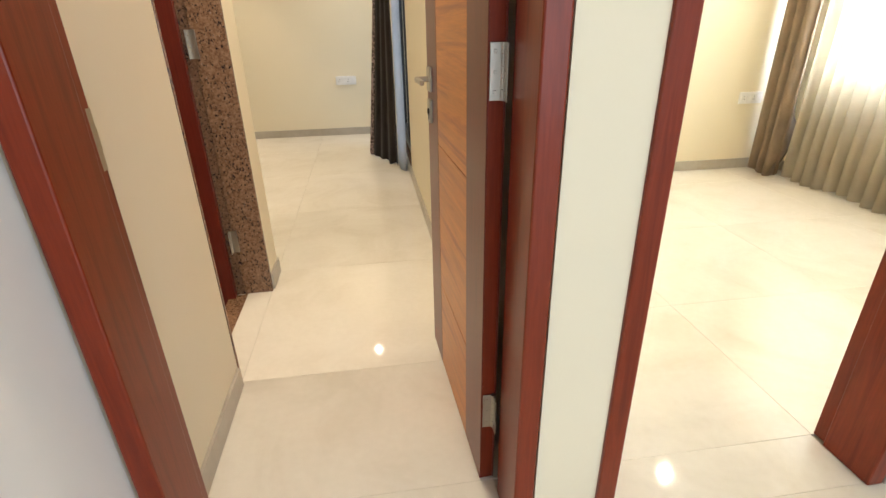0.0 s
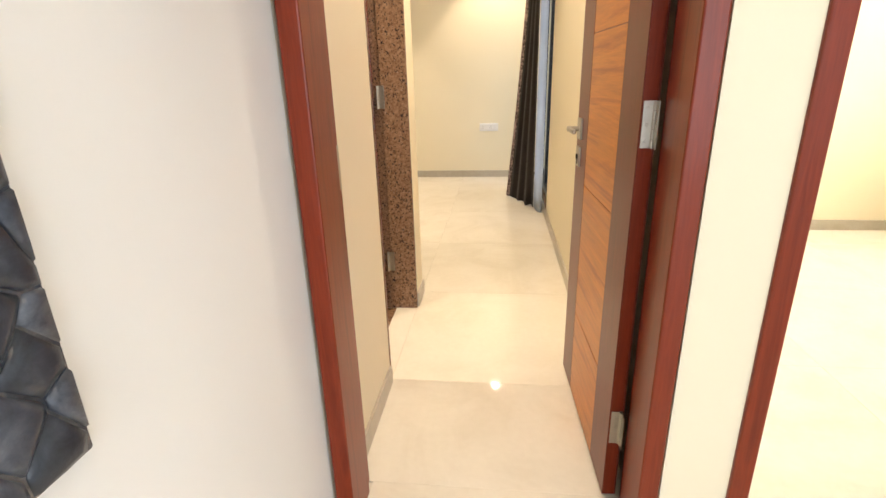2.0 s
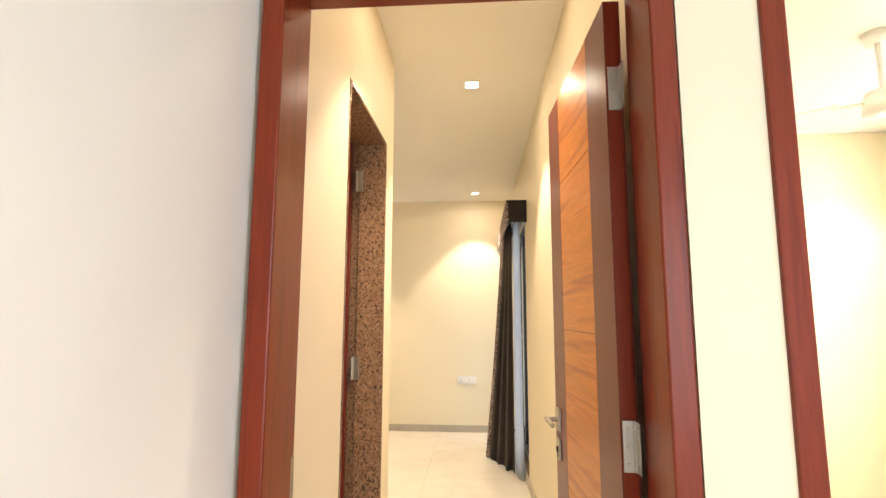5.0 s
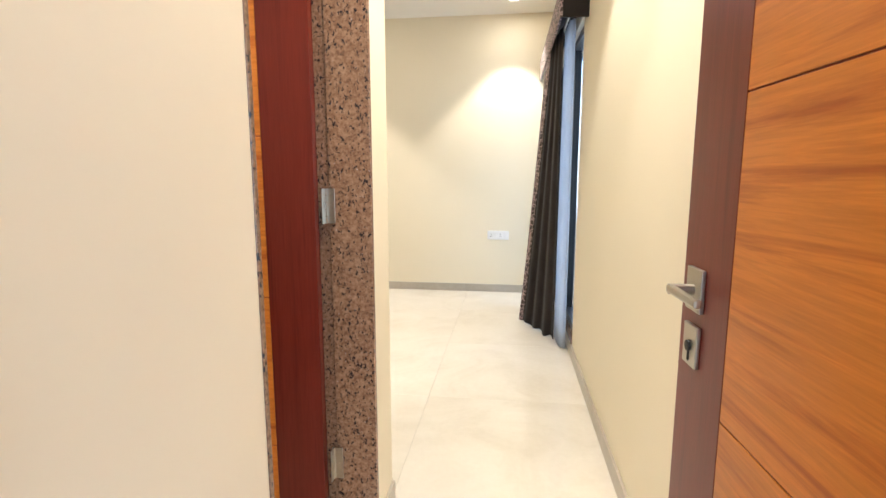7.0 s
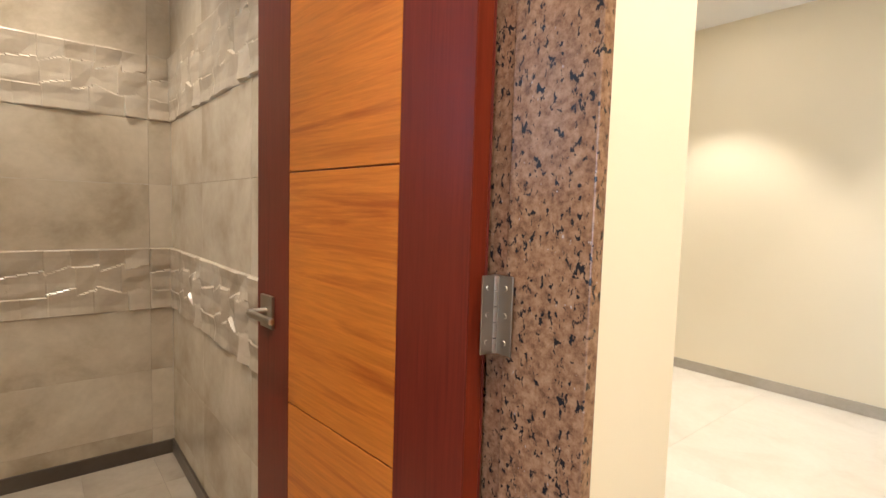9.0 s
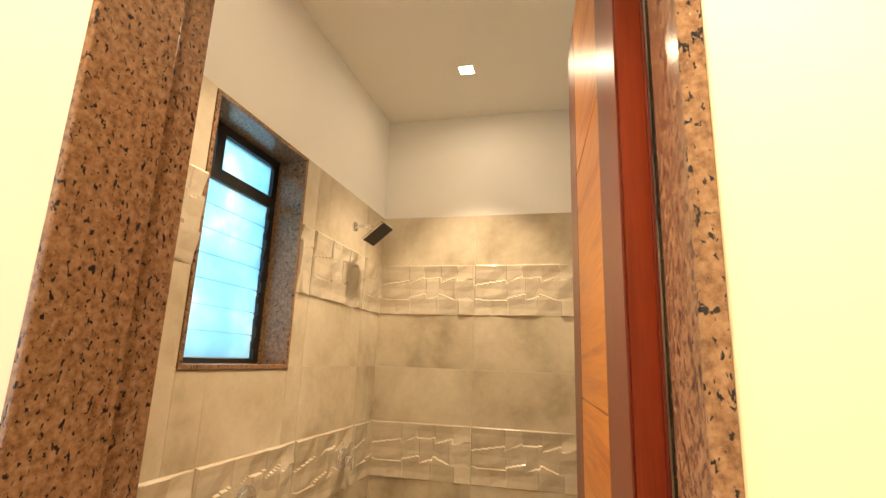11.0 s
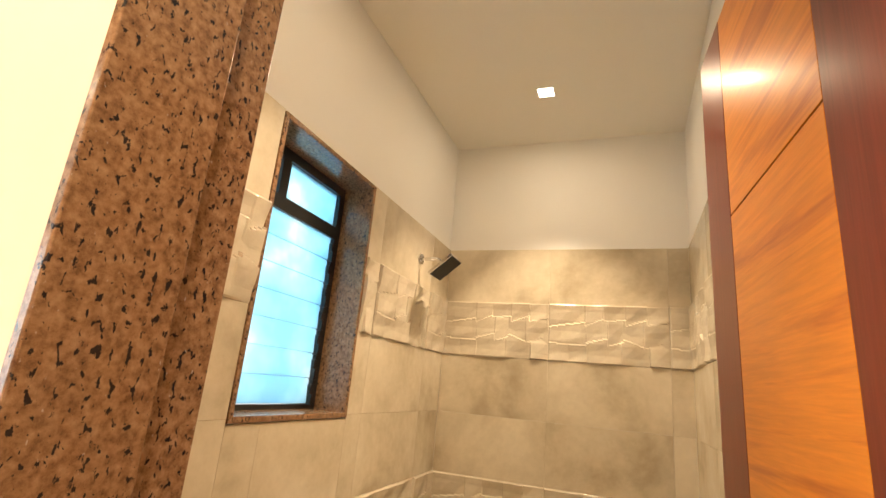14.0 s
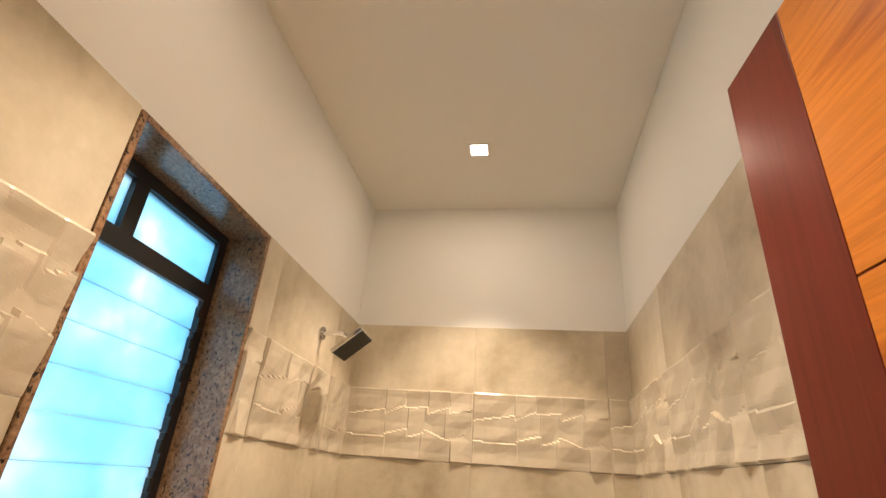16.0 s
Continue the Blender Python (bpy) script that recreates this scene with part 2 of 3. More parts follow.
# ---- building helpers ----
def bm_box(bm, lo, hi, bev=0.0):
    """An axis-aligned box from corner lo to corner hi, with bevelled edges where asked."""
    lo, hi = [min(a, b) for a, b in zip(lo, hi)], [max(a, b) for a, b in zip(lo, hi)]
    t = bmesh.new()
    bmesh.ops.create_cube(t, size=1.0)
    for v in t.verts:
        v.co = Vector([(l + h) / 2 + c * (h - l) for l, h, c in zip(lo, hi, v.co)])
    if bev:
        bmesh.ops.bevel(t, geom=list(t.edges), offset=bev, segments=2, affect="EDGES", profile=0.5)
    me = bpy.data.meshes.new("t")
    t.to_mesh(me)
    t.free()
    bm.from_mesh(me)
    bpy.data.meshes.remove(me)


def boxes(*lohi, bev=0.0):
    bm = bmesh.new()
    for lo, hi in lohi:
        bm_box(bm, lo, hi, bev)
    return bm


def bm_cyl(bm, a, b, r, r2=None, seg=24):
    a, b = Vector(a), Vector(b)
    m = Matrix.Translation((a + b) / 2) @ (b - a).to_track_quat("Z", "Y").to_matrix().to_4x4()
    bmesh.ops.create_cone(bm, cap_ends=True, segments=seg, radius1=r, radius2=r if r2 is None else r2, depth=(b - a).length, matrix=m)


def mesh_of(name, bm, material, smooth=False):
    me = bpy.data.meshes.new(name)
    bm.to_mesh(me)
    bm.free()
    me.materials.append(material)
    if smooth:
        for p in me.polygons:
            p.use_smooth = True
    return me


def part(name, bm, material, parent=None, label="", smooth=False):
    ob = new(name, mesh_of(name, bm, material, smooth))
    if parent is not None:
        ob.parent = parent
    if label:
        tagged(ob, label)
    return ob


def structure(name, bm, material, label):
    return tagged(part(name, bm, material), label, "", "", "structure")


def thing(name, label, category, group="", at=(0, 0, 0)):
    ob = new(name)
    ob.location = at
    return tagged(ob, label, category, group)


# ---- plan ----
XL, XR = -0.228, 0.61          # corridor walls
YF, YB = 1.096, 1.273          # wall with the two doors, front and back
H, HB = 2.71, 2.92             # ceilings of the rooms and of the bathroom
DOORH = 2.085
FRONT = 1.086
X2L, X2R = 0.766, 1.593        # outer edges of the second frame
BY0, BY1, BTOP = 1.822, 2.486, 2.168   # bath doorway
BXB, BYN, BYF = -2.716, 1.246, 2.545   # bathroom back wall, window wall, far wall
BXD = -0.410                   # bathroom side of the doorway wall
BFLOOR = -0.064                # sunken bathroom floor
YE = 2.70                      # where the corridor's left wall ends
FARY = 6.10
R2X, R2Y = 3.57, 3.985         # second bedroom
WIN = (-1.70, -1.117, 1.322, 2.222)

# floors: a screed, with tiles on it
structure("floor", boxes(((-3.3, -3.1, -0.2), (3.9, BYN, -0.008)), ((BXD, BYN, -0.2), (3.9, BYF, -0.008)), ((-3.3, BYN, -0.2), (BXB, BYF, -0.008)), ((-3.3, BYF, -0.2), (3.9, 6.3, -0.008)), ((BXB, BYN, -0.25), (BXD, BYF, BFLOOR - 0.008))), GROUT, "screed and grout below the polished cream floor tiles")
structure("wall_hall_left", boxes(((XL - 0.15, -3.1, 0), (XL, YF, H))), WHITE, "white painted hall wall beside the passage")
structure("wall_corridor_left", boxes(((BXD, YF, -0.1), (XL, BY0 - 0.013, HB)), ((BXD, BY0 - 0.013, BTOP + 0.014), (XL, BY1 + 0.022, HB)), ((BXD, BY1 + 0.022, -0.1), (XL, YE, HB))), CREAM, "cream painted passage wall with the bathroom doorway")
structure("wall_front", boxes(((XL, YF, DOORH + 0.055), (R2X + 0.1, YB, H)), ((0.612, YF, 0), (X2L, YB, DOORH + 0.055)), ((X2R, YF, 0), (R2X + 0.1, YB, DOORH + 0.055))), CREAM, "cream wall holding two wooden door frames")
WY0, WY1, WZ0, WZ1 = 4.31, 5.92, 0.085, 2.15
structure("wall_corridor_right", boxes(((XR, YB, 0), (XR + 0.15, WY0, H)), ((XR, WY1, 0), (XR + 0.15, FARY, H)), ((XR, WY0, 0), (XR + 0.15, WY1, WZ0)), ((XR, WY0, WZ1), (XR + 0.15, WY1, H))), CREAM, "cream wall between passage and bedroom with a window")
structure("wall_far", boxes(((-3.3, FARY, 0), (XR + 0.15, FARY + 0.15, H))), CREAM, "cream end wall of the far bedroom")
structure("wall_far_bedroom_side", boxes(((-3.3, YE, 0), (-3.15, FARY, H))), CREAM, "cream side wall closing the far bedroom")
structure("wall_bedroom_back", boxes(((XR + 0.15, R2Y, 0), (R2X + 0.1, R2Y + 0.15, H))), CREAM, "cream back wall of the second bedroom")
structure("wall_bedroom_window", boxes(((R2X + 0.02, YB, 0), (R2X + 0.17, 1.75, H)), ((R2X + 0.02, 3.65, 0), (R2X + 0.17, R2Y, H)), ((R2X + 0.02, 1.75, 0), (R2X + 0.17, 3.65, 0.74)), ((R2X + 0.02, 1.75, 2.3), (R2X + 0.17, 3.65, H))), CREAM, "cream bedroom wall around a curtained window")
structure("wall_hall_right", boxes(((3.3, -3.1, 0), (3.45, YF, H))), WHITE, "white hall wall")
structure("wall_hall_back", boxes(((XL, -3.25, 0), (0.0, -3.1, H)), ((2.8, -3.25, 0), (3.45, -3.1, H)), ((0.0, -3.25, 2.4), (2.8, -3.1, H)), ((0.0, -3.25, 0), (2.8, -3.1, 0.3))), WHITE, "white hall wall with a wide window opening")
structure("ceiling", boxes(((-3.3, -3.25, H), (3.9, BYN - 0.1, H + 0.35)), ((BXD + 0.05, BYN - 0.1, H), (3.9, YE, H + 0.35)), ((-3.3, YE, H), (3.9, FARY + 0.15, H + 0.35)), ((-3.3, BYN - 0.1, H), (BXB - 0.15, YE, H + 0.35)), ((BXB - 0.15, BYN - 0.1, HB), (BXD + 0.05, YE, HB + 0.14))), CEIL, "off-white painted flat ceiling")
structure("ground", boxes(((-400, -400, -6.3), (400, 400, -6.0))), CONCRETE, "grey ground far below outside")

# bathroom shell, behind the tiles
TW, TT = 0.600, 0.009
structure("wall_bath_back", boxes(((BXB - 0.15, BYN - 0.2, -0.2), (BXB - TT, BYF + 0.14, HB))), WHITE, "white plastered bathroom wall above the tiles")
structure("wall_bath_window", boxes(((BXB - TT, BYN - 0.2, -0.2), (WIN[0] - 0.02, BYN - TT, HB)), ((WIN[1] + 0.02, BYN - 0.2, -0.2), (BXD, BYN - TT, HB)), ((WIN[0] - 0.02, BYN - 0.2, -0.2), (WIN[1] + 0.02, BYN - TT, WIN[2] - 0.02)), ((WIN[0] - 0.02, BYN - 0.2, WIN[3] + 0.02), (WIN[1] + 0.02, BYN - TT, HB))), WHITE, "white plastered bathroom wall with a granite-lined window")
structure("wall_bath_far", boxes(((BXB - TT, BYF + TT, -0.2), (BXD, YE, HB))), WHITE, "white plastered wall between bathroom and bedroom")
structure("wall_far_bedroom_near", boxes(((-3.3, YE - 0.02, 0), (BXB - 0.15, YE, H))), CREAM, "cream wall beside the bathroom block")


# ---- wooden door frames ----
def door_frame(name, x0, x1, label):
    """A rebated wooden frame of the front wall: two posts and a head."""
    root = tagged(new(name), label, "door frame", "front door frames", "structure")
    w, y0, y1 = 0.047, FRONT, YB + 0.004
    for a, b, s in ((x0, x0 + w, 1), (x1 - w, x1, -1)):
        bm = boxes(((a, y0, 0), (b, y1 - 0.045, DOORH + 0.004)), bev=0.004)
        lo, hi = (a, b - 0.012) if s > 0 else (a + 0.012, b)
        bm_box(bm, (lo, y1 - 0.047, 0), (hi, y1, DOORH + 0.004), 0.003)
        part("post", bm, REDWOOD, root)
    part("head", boxes(((x0, y0, DOORH + 0.004), (x1, y1, DOORH + 0.052)), bev=0.004), REDWOOD, root)
    return root


door_frame("door_1", -0.218, 0.606, "dark red polished wooden door frame of the passage")
strike = part("strike_plate", boxes(((-0.1845, YB - 0.012, 0.925), (-0.1825, YB + 0.0045, 1.035)), bev=0.0008), STEEL, bpy.data.objects["door_1"], "steel strike plate let into the post")
bm = bmesh.new()
for k in range(5):
    a, b = math.radians(18 * k), math.radians(18 * k + 20)
    bm_box(bm, (-0.185 - 0.008 * (1 - math.cos(a)), YB + 0.003 + 0.009 * math.sin(a), 0.962), (-0.183 - 0.008 * (1 - math.cos(b)), YB + 0.0045 + 0.009 * math.sin(b), 1.0))
part("strike_lip", bm, STEEL, strike)
door_frame("door_2", X2L, X2R, "dark red polished wooden frame of the bedroom doorway")


# ---- doors ----
def hinge_mesh():
    """A butt hinge folded open at a right angle, with its knuckle at the origin."""
    bm = boxes(((-0.026, -0.0015, -0.052), (-0.004, 0.001, 0.052)), ((-0.001, -0.030, -0.052), (0.0015, -0.004, 0.052)), bev=0.0007)
    for i in range(5):
        bm_cyl(bm, (0, 0, -0.052 + i * 0.021), (0, 0, -0.0325 + i * 0.021), 0.0055, seg=12)
    for z in (-0.036, 0, 0.036):
        bm_cyl(bm, (-0.016, -0.001, z), (-0.016, -0.0028, z), 0.0042, 0.003, 10)
        bm_cyl(bm, (-0.0005, -0.018, z), (-0.0023, -0.018, z), 0.0042, 0.003, 10)
    return mesh_of("hinge", bm, STEEL)


HINGE = hinge_mesh()


def door_leaf(name, m, width, height, st, label, z0=0.008, keyed=True):
    """A flush leaf: x runs from the lock edge to the hinge edge, y is its thickness, standing at m."""
    root = thing(name, label, "door")
    z1, t = height, 0.036
    part("core", boxes(((0.0015, 0.002, z0), (width - 0.0015, t - 0.002, z1)), bev=0.0015), REDWOOD, root, "dark red lipped edge")
    for s, y in ((-1, 0.002), (1, t - 0.002)):
        for a, b in ((0.0, st), (width - st, width)):
            part("stile", boxes(((a, y, z0 + 0.001), (b, y + s * 0.003, z1 - 0.001)), bev=0.0008), STILE, root, "brown-red vertical stile")
        cuts = [z0 + 0.001, 0.34, 0.82, 1.297, 1.773, z1 - 0.001]
        for a, b in zip(cuts, cuts[1:]):
            part("veneer_panel", boxes(((st + 0.001, y, a + 0.0015), (width - st - 0.001, y + s * 0.0027, b - 0.0015)), bev=0.0008), VENEER, root, "orange teak veneer with flowing grain")
    for s, y in ((-1, -0.001), (1, t + 0.001)):
        h = part("door_handle", boxes(((0.030, y, 0.962), (0.088, y + s * 0.008, 1.034)), bev=0.002), STEEL, root, "brushed steel lever on a square rose")
        bm = bmesh.new()
        bm_cyl(bm, (0.059, y + s * 0.006, 0.998), (0.059, y + s * 0.047, 0.998), 0.009)
        bm_box(bm, (0.050, y + s * 0.036, 0.991), (0.165, y + s * 0.049, 1.005), 0.004)
        part("lever", bm, STEEL, h)
        if not keyed:
            continue
        k = part("lock_plate", boxes(((0.033, y, 0.868), (0.085, y + s * 0.008, 0.938)), bev=0.002), STEEL, root, "square steel keyhole plate")
        bm = bmesh.new()
        bm_cyl(bm, (0.059, y + s * 0.007, 0.902), (0.059, y + s * 0.012, 0.902), 0.009, seg=14)
        bm_box(bm, (0.0565, y + s * 0.007, 0.876), (0.0615, y + s * 0.0095, 0.90))
        part("keyhole", bm, RUBBER, k)
    root.matrix_world = m
    return root


# ---- the leaf of the passage door, folded back along the right wall
ang1 = math.degrees(math.atan2(1.272 - 1.968, 0.521 - 0.489))
leaf1 = door_leaf("door_leaf", pose(0.489, 1.968, 0, 0, 0, ang1), 0.696, DOORH - 0.006, 0.165, "open flush door with orange veneer and red-brown stiles")
# the bathroom leaf, opened inwards
ang2 = math.degrees(math.atan2(2.450 - 2.402, -0.384 + 1.040))
leaf2 = door_leaf("door_leaf", pose(-1.040, 2.402, 0, 0, 0, ang2), 0.657, BTOP, 0.15, "open bathroom door with orange veneer and red-brown stiles", -0.045, False)
for z in (0.25, 1.072, 1.86):
    hg = new("hinge", HINGE)
    hg.matrix_world = pose(0.550, 1.270, z)
    hg.parent = leaf1
    hg.matrix_parent_inverse = leaf1.matrix_world.inverted()
for z in (0.27, 1.095, 1.985):
    hg = new("hinge", HINGE)
    hg.matrix_world = pose(-0.364, 2.480, z, 0, 0, 90)
    hg.parent = leaf2
    hg.matrix_parent_inverse = leaf2.matrix_world.inverted()


# ---- granite lining of the bathroom doorway ----
def granite_lining():
    """Jamb slabs, a thicker outer part against which the leaf shuts, and a head."""
    root = tagged(new("trim"), "speckled brown granite lining of the bathroom doorway", "door frame", "", "structure")
    xo, xs, xi = XL + 0.003, -0.354, BXD - 0.010
    for y, s, d in ((BY0, -1, 0.0125), (BY1, 1, 0.0215)):
        bm = boxes(((xs + 0.006, y + s * 0.008, -0.06), (xi, y + s * d, BTOP + 0.012)), ((xo, y, -0.006), (xs, y + s * d, BTOP + 0.012)), bev=0.002)
        part("jamb_slab", bm, GRANITE, root)
    bm = boxes(((xo, BY0 + 0.0005, BTOP), (xs, BY1 - 0.0005, BTOP + 0.0135)), ((xs + 0.006, BY0 - 0.0075, BTOP + 0.008), (xi, BY1 + 0.0075, BTOP + 0.0135)), bev=0.002)
    part("head_slab", bm, GRANITE, root)
    part("threshold", boxes(((-0.338, BY0 + 0.0015, -0.07), (xi, BY1 - 0.0015, -0.004)), bev=0.002), GRANITE, root)
    return root


granite_lining()


# ---- bathroom window ----
def bath_window():
    root = tagged(new("window_1"), "granite-lined louvred window with frosted glass slats", "window", "", "structure")
    x0, x1, z0, z1 = WIN
    y0, y1 = BYN - 0.2, BYN + 0.004
    for lo, hi in (((x0 - 0.018, y0, z0 - 0.018), (x0, y1, z1 + 0.018)), ((x1, y0, z0 - 0.018), (x1 + 0.018, y1, z1 + 0.018)), ((x0, y0, z1), (x1, y1, z1 + 0.018)), ((x0, y0, z0 - 0.018), (x1, y1, z0))):
        part("lining_slab", boxes((lo, hi), bev=0.002), GRANITE, root)
    yf0, yf1, w = y0 + 0.03, y0 + 0.066, 0.036
    zt = 1.995
    fr = part("window_frame", boxes(((x0, yf0, z0), (x0 + w, yf1, z1)), ((x1 - w, yf0, z0), (x1, yf1, z1)), ((x0 + w, yf0, z1 - w), (x1 - w, yf1, z1)), ((x0 + w, yf0, z0), (x1 - w, yf1, z0 + 0.018)), ((x0 + w, yf0, zt), (x1 - w, yf1, zt + 0.05)), ((x1 - 0.215, yf0, zt + 0.05), (x1 - 0.168, yf1, z1 - w))), BLACKMETAL, root, "black aluminium frame")
    for a, b in ((x0 + w, x1 - 0.215), (x1 - 0.168, x1 - w)):
        part("pane", boxes(((a, yf0 + 0.014, zt + 0.05), (b, yf0 + 0.019, z1 - w))), FROST, root)
    n, z = 7, z0 + 0.02
    step = (zt - z) / n
    for i in range(n):
        bm = boxes(((x0 + w + 0.006, -0.003, 0.0005), (x1 - w - 0.006, 0.003, step - 0.0005)), bev=0.001)
        bmesh.ops.transform(bm, matrix=pose(0, yf0 + 0.026, z + i * step, 3), verts=bm.verts)
        part("louvre", bm, FROST, root)
        for xx in (x0 + w, x1 - w - 0.012):
            bm = boxes(((xx, yf0 + 0.01, z + i * step - 0.006), (xx + 0.012, yf1 + 0.012, z + i * step + 0.035)), ((xx, yf0 + 0.02, z + i * step + 0.035), (xx + 0.012, yf1 + 0.004, z + i * step + step * 0.75)), bev=0.002)
            part("louvre_clip", bm, BLACKMETAL, fr)
    return root


bath_window()


# ---- far bedroom window ----
def far_window():
    root = tagged(new("window_2"), "black aluminium sliding window with clear panes", "window", "", "structure")
    x = XR + 0.03
    w = 0.045
    part("window_frame", boxes(((x, WY0, WZ0), (x + 0.07, WY0 + w, WZ1)), ((x, WY1 - w, WZ0), (x + 0.07, WY1, WZ1)), ((x, WY0 + w, WZ1 - w), (x + 0.07, WY1 - w, WZ1)), ((x, WY0 + w, WZ0), (x + 0.07, WY1 - w, WZ0 + 0.06)), ((x + 0.01, 5.02, WZ0 + 0.06), (x + 0.06, 5.08, WZ1 - w)), bev=0.003), BLACKMETAL, root, "black aluminium frame")
    for a, b in ((WY0 + w, 5.02), (5.08, WY1 - w)):
        p = part("pane", boxes(((x + 0.033, a, WZ0 + 0.06), (x + 0.037, b, WZ1 - w))), GLASS, root)
        p.visible_shadow = False
    part("window_sill", boxes(((XR - 0.008, WY0, WZ0 - 0.012), (XR + 0.03, WY1, WZ0 + 0.004)), bev=0.002), GRANITE, root, "dark granite sill")


far_window()


def bedroom_window():
    root = tagged(new("window_3"), "large bright bedroom window behind curtains", "window", "", "structure")
    x, y0, y1, z0, z1, w = R2X + 0.06, 1.75, 3.65, 0.74, 2.3, 0.05
    part("window_frame", boxes(((x, y0, z0), (x + 0.06, y0 + w, z1)), ((x, y1 - w, z0), (x + 0.06, y1, z1)), ((x, y0 + w, z1 - w), (x + 0.06, y1 - w, z1)), ((x, y0 + w, z0), (x + 0.06, y1 - w, z0 + w)), ((x, 2.68, z0 + w), (x + 0.06, 2.73, z1 - w)), bev=0.003), BLACKMETAL, root, "black aluminium frame")
    for a, b in ((y0 + w, 2.68), (2.73, y1 - w)):
        p = part("pane", boxes(((x + 0.03, a, z0 + w), (x + 0.034, b, z1 - w))), GLASS, root)
        p.visible_shadow = False


bedroom_window()


# ---- curtains ----
def drape(x, y0, y1, z0, z1, folds, amp, thick=0.004, top_squeeze=1.0, hem=0.012, seed=1, flare=0.0):
    """A hanging cloth along y with rounded, uneven folds that open towards the hem."""
    rnd = random.Random(seed)
    nu, nv = folds * 14, 16
    ph = [rnd.uniform(-0.5, 0.5) for _ in range(folds + 2)]
    bm = bmesh.new()
    grid = []
    for j in range(nv + 1):
        v = j / nv
        z = z0 + (z1 - z0) * v
        row = []
        for i in range(nu + 1):
            u = i / nu
            k = min(int(u * folds), folds)
            ph_u = ph[k] * (1 - (u * folds - k)) + ph[k + 1] * (u * folds - k)
            a = amp * (1 + flare * (1 - v)) * (0.75 + 0.5 * abs(ph_u))
            wave = math.sin(2 * math.pi * u * folds + 0.7 * ph_u + 0.35 * math.sin(3 * v + k))
            yy = y0 + (y1 - y0) * (0.5 + (u - 0.5) * (top_squeeze + (1 - top_squeeze) * (1 - v)))
            zz = z + (hem * math.sin(u * 23 + seed) if j == 0 else 0)
            row.append(bm.verts.new((x + a * wave, yy + 0.3 * a * math.cos(2 * math.pi * u * folds), zz)))
        grid.append(row)
    for r0, r1 in zip(grid, grid[1:]):
        for i in range(nu):
            bm.faces.new((r0[i], r0[i + 1], r1[i + 1], r1[i]))
    bmesh.ops.recalc_face_normals(bm, faces=bm.faces)
    bmesh.ops.solidify(bm, geom=list(bm.faces), thickness=thick)
    return bm


def far_curtain():
    root = thing("curtain", "gathered dark brown drape with a patterned face", "curtain", "far bedroom curtains", (0, 0, 0))
    # the plain lining turned towards the passage, then the patterned face along the window
    def sheet(u0, u1, n, m=14):
        bm = bmesh.new()
        rows = []
        for j in range(m + 1):
            v = j / m
            row = []
            for i in range(n + 1):
                u = u0 + (u1 - u0) * i / n
                w = min(u, 1.0)
                low = 0.515 - 0.215 * w + 0.03 * max(0, u - 1)
                top = 0.515 - 0.035 * w
                k = (1 - v) ** 1.15
                ripple = 0.024 * (1 - 0.5 * v) * math.sin(u * 21 + 0.6 * v)
                row.append(bm.verts.new((top + (low - top) * k + 0.4 * ripple, 4.60 + 0.47 * u + ripple, 0.012 + 2.15 * v + (0.01 * math.sin(u * 17) if j == 0 else 0))))
            rows.append(row)
        for a, b in zip(rows, rows[1:]):
            for i in range(n):
                bm.faces.new((a[i], a[i + 1], b[i + 1], b[i]))
        return bm

    bm = sheet(0, 1, 44)
    bmesh.ops.recalc_face_normals(bm, faces=bm.faces)
    bmesh.ops.solidify(bm, geom=list(bm.faces), thickness=0.005)
    part("lining", bm, DRAPE, root, "plain dark brown lining", True)
    bm = sheet(0.93, 1.9, 44)
    bmesh.ops.translate(bm, vec=(-0.012, 0, 0), verts=bm.verts)
    bmesh.ops.recalc_face_normals(bm, faces=bm.faces)
    bmesh.ops.solidify(bm, geom=list(bm.faces), thickness=0.005)
    part("face_cloth", bm, DRAPEFACE, root, "brown cloth with a pale scroll pattern", True)
    return root


far_curtain()
sheer_far = thing("sheer_curtain", "thin grey sheer curtain hanging beside the dark drape", "curtain", "far bedroom curtains")
part("cloth", drape(0.555, 4.42, 4.70, 0.012, 2.16, 4, 0.022, 0.002, seed=9, flare=0.4), SHEER, sheer_far, "", True)
pelmet = thing("curtain_pelmet", "dark brown fabric-covered curtain pelmet box on the wall", "pelmet")
part("front_board", boxes(((0.447, 4.12, 2.08), (0.462, FARY - 0.012, 2.262)), bev=0.003), DRAPEFACE, pelmet)
part("top_board", boxes(((0.462, 4.12, 2.244), (XR, FARY - 0.012, 2.262)), bev=0.003), DRAPE, pelmet)
part("end_board", boxes(((0.462, 4.12, 2.08), (XR, 4.135, 2.2435)), bev=0.003), DRAPE, pelmet)
bm = bmesh.new()
bm_cyl(bm, (0.535, 4.14, 2.195), (0.535, FARY - 0.02, 2.195), 0.011, seg=14)
part("curtain_rod", bm, STEEL, pelmet, "steel curtain rod", True)

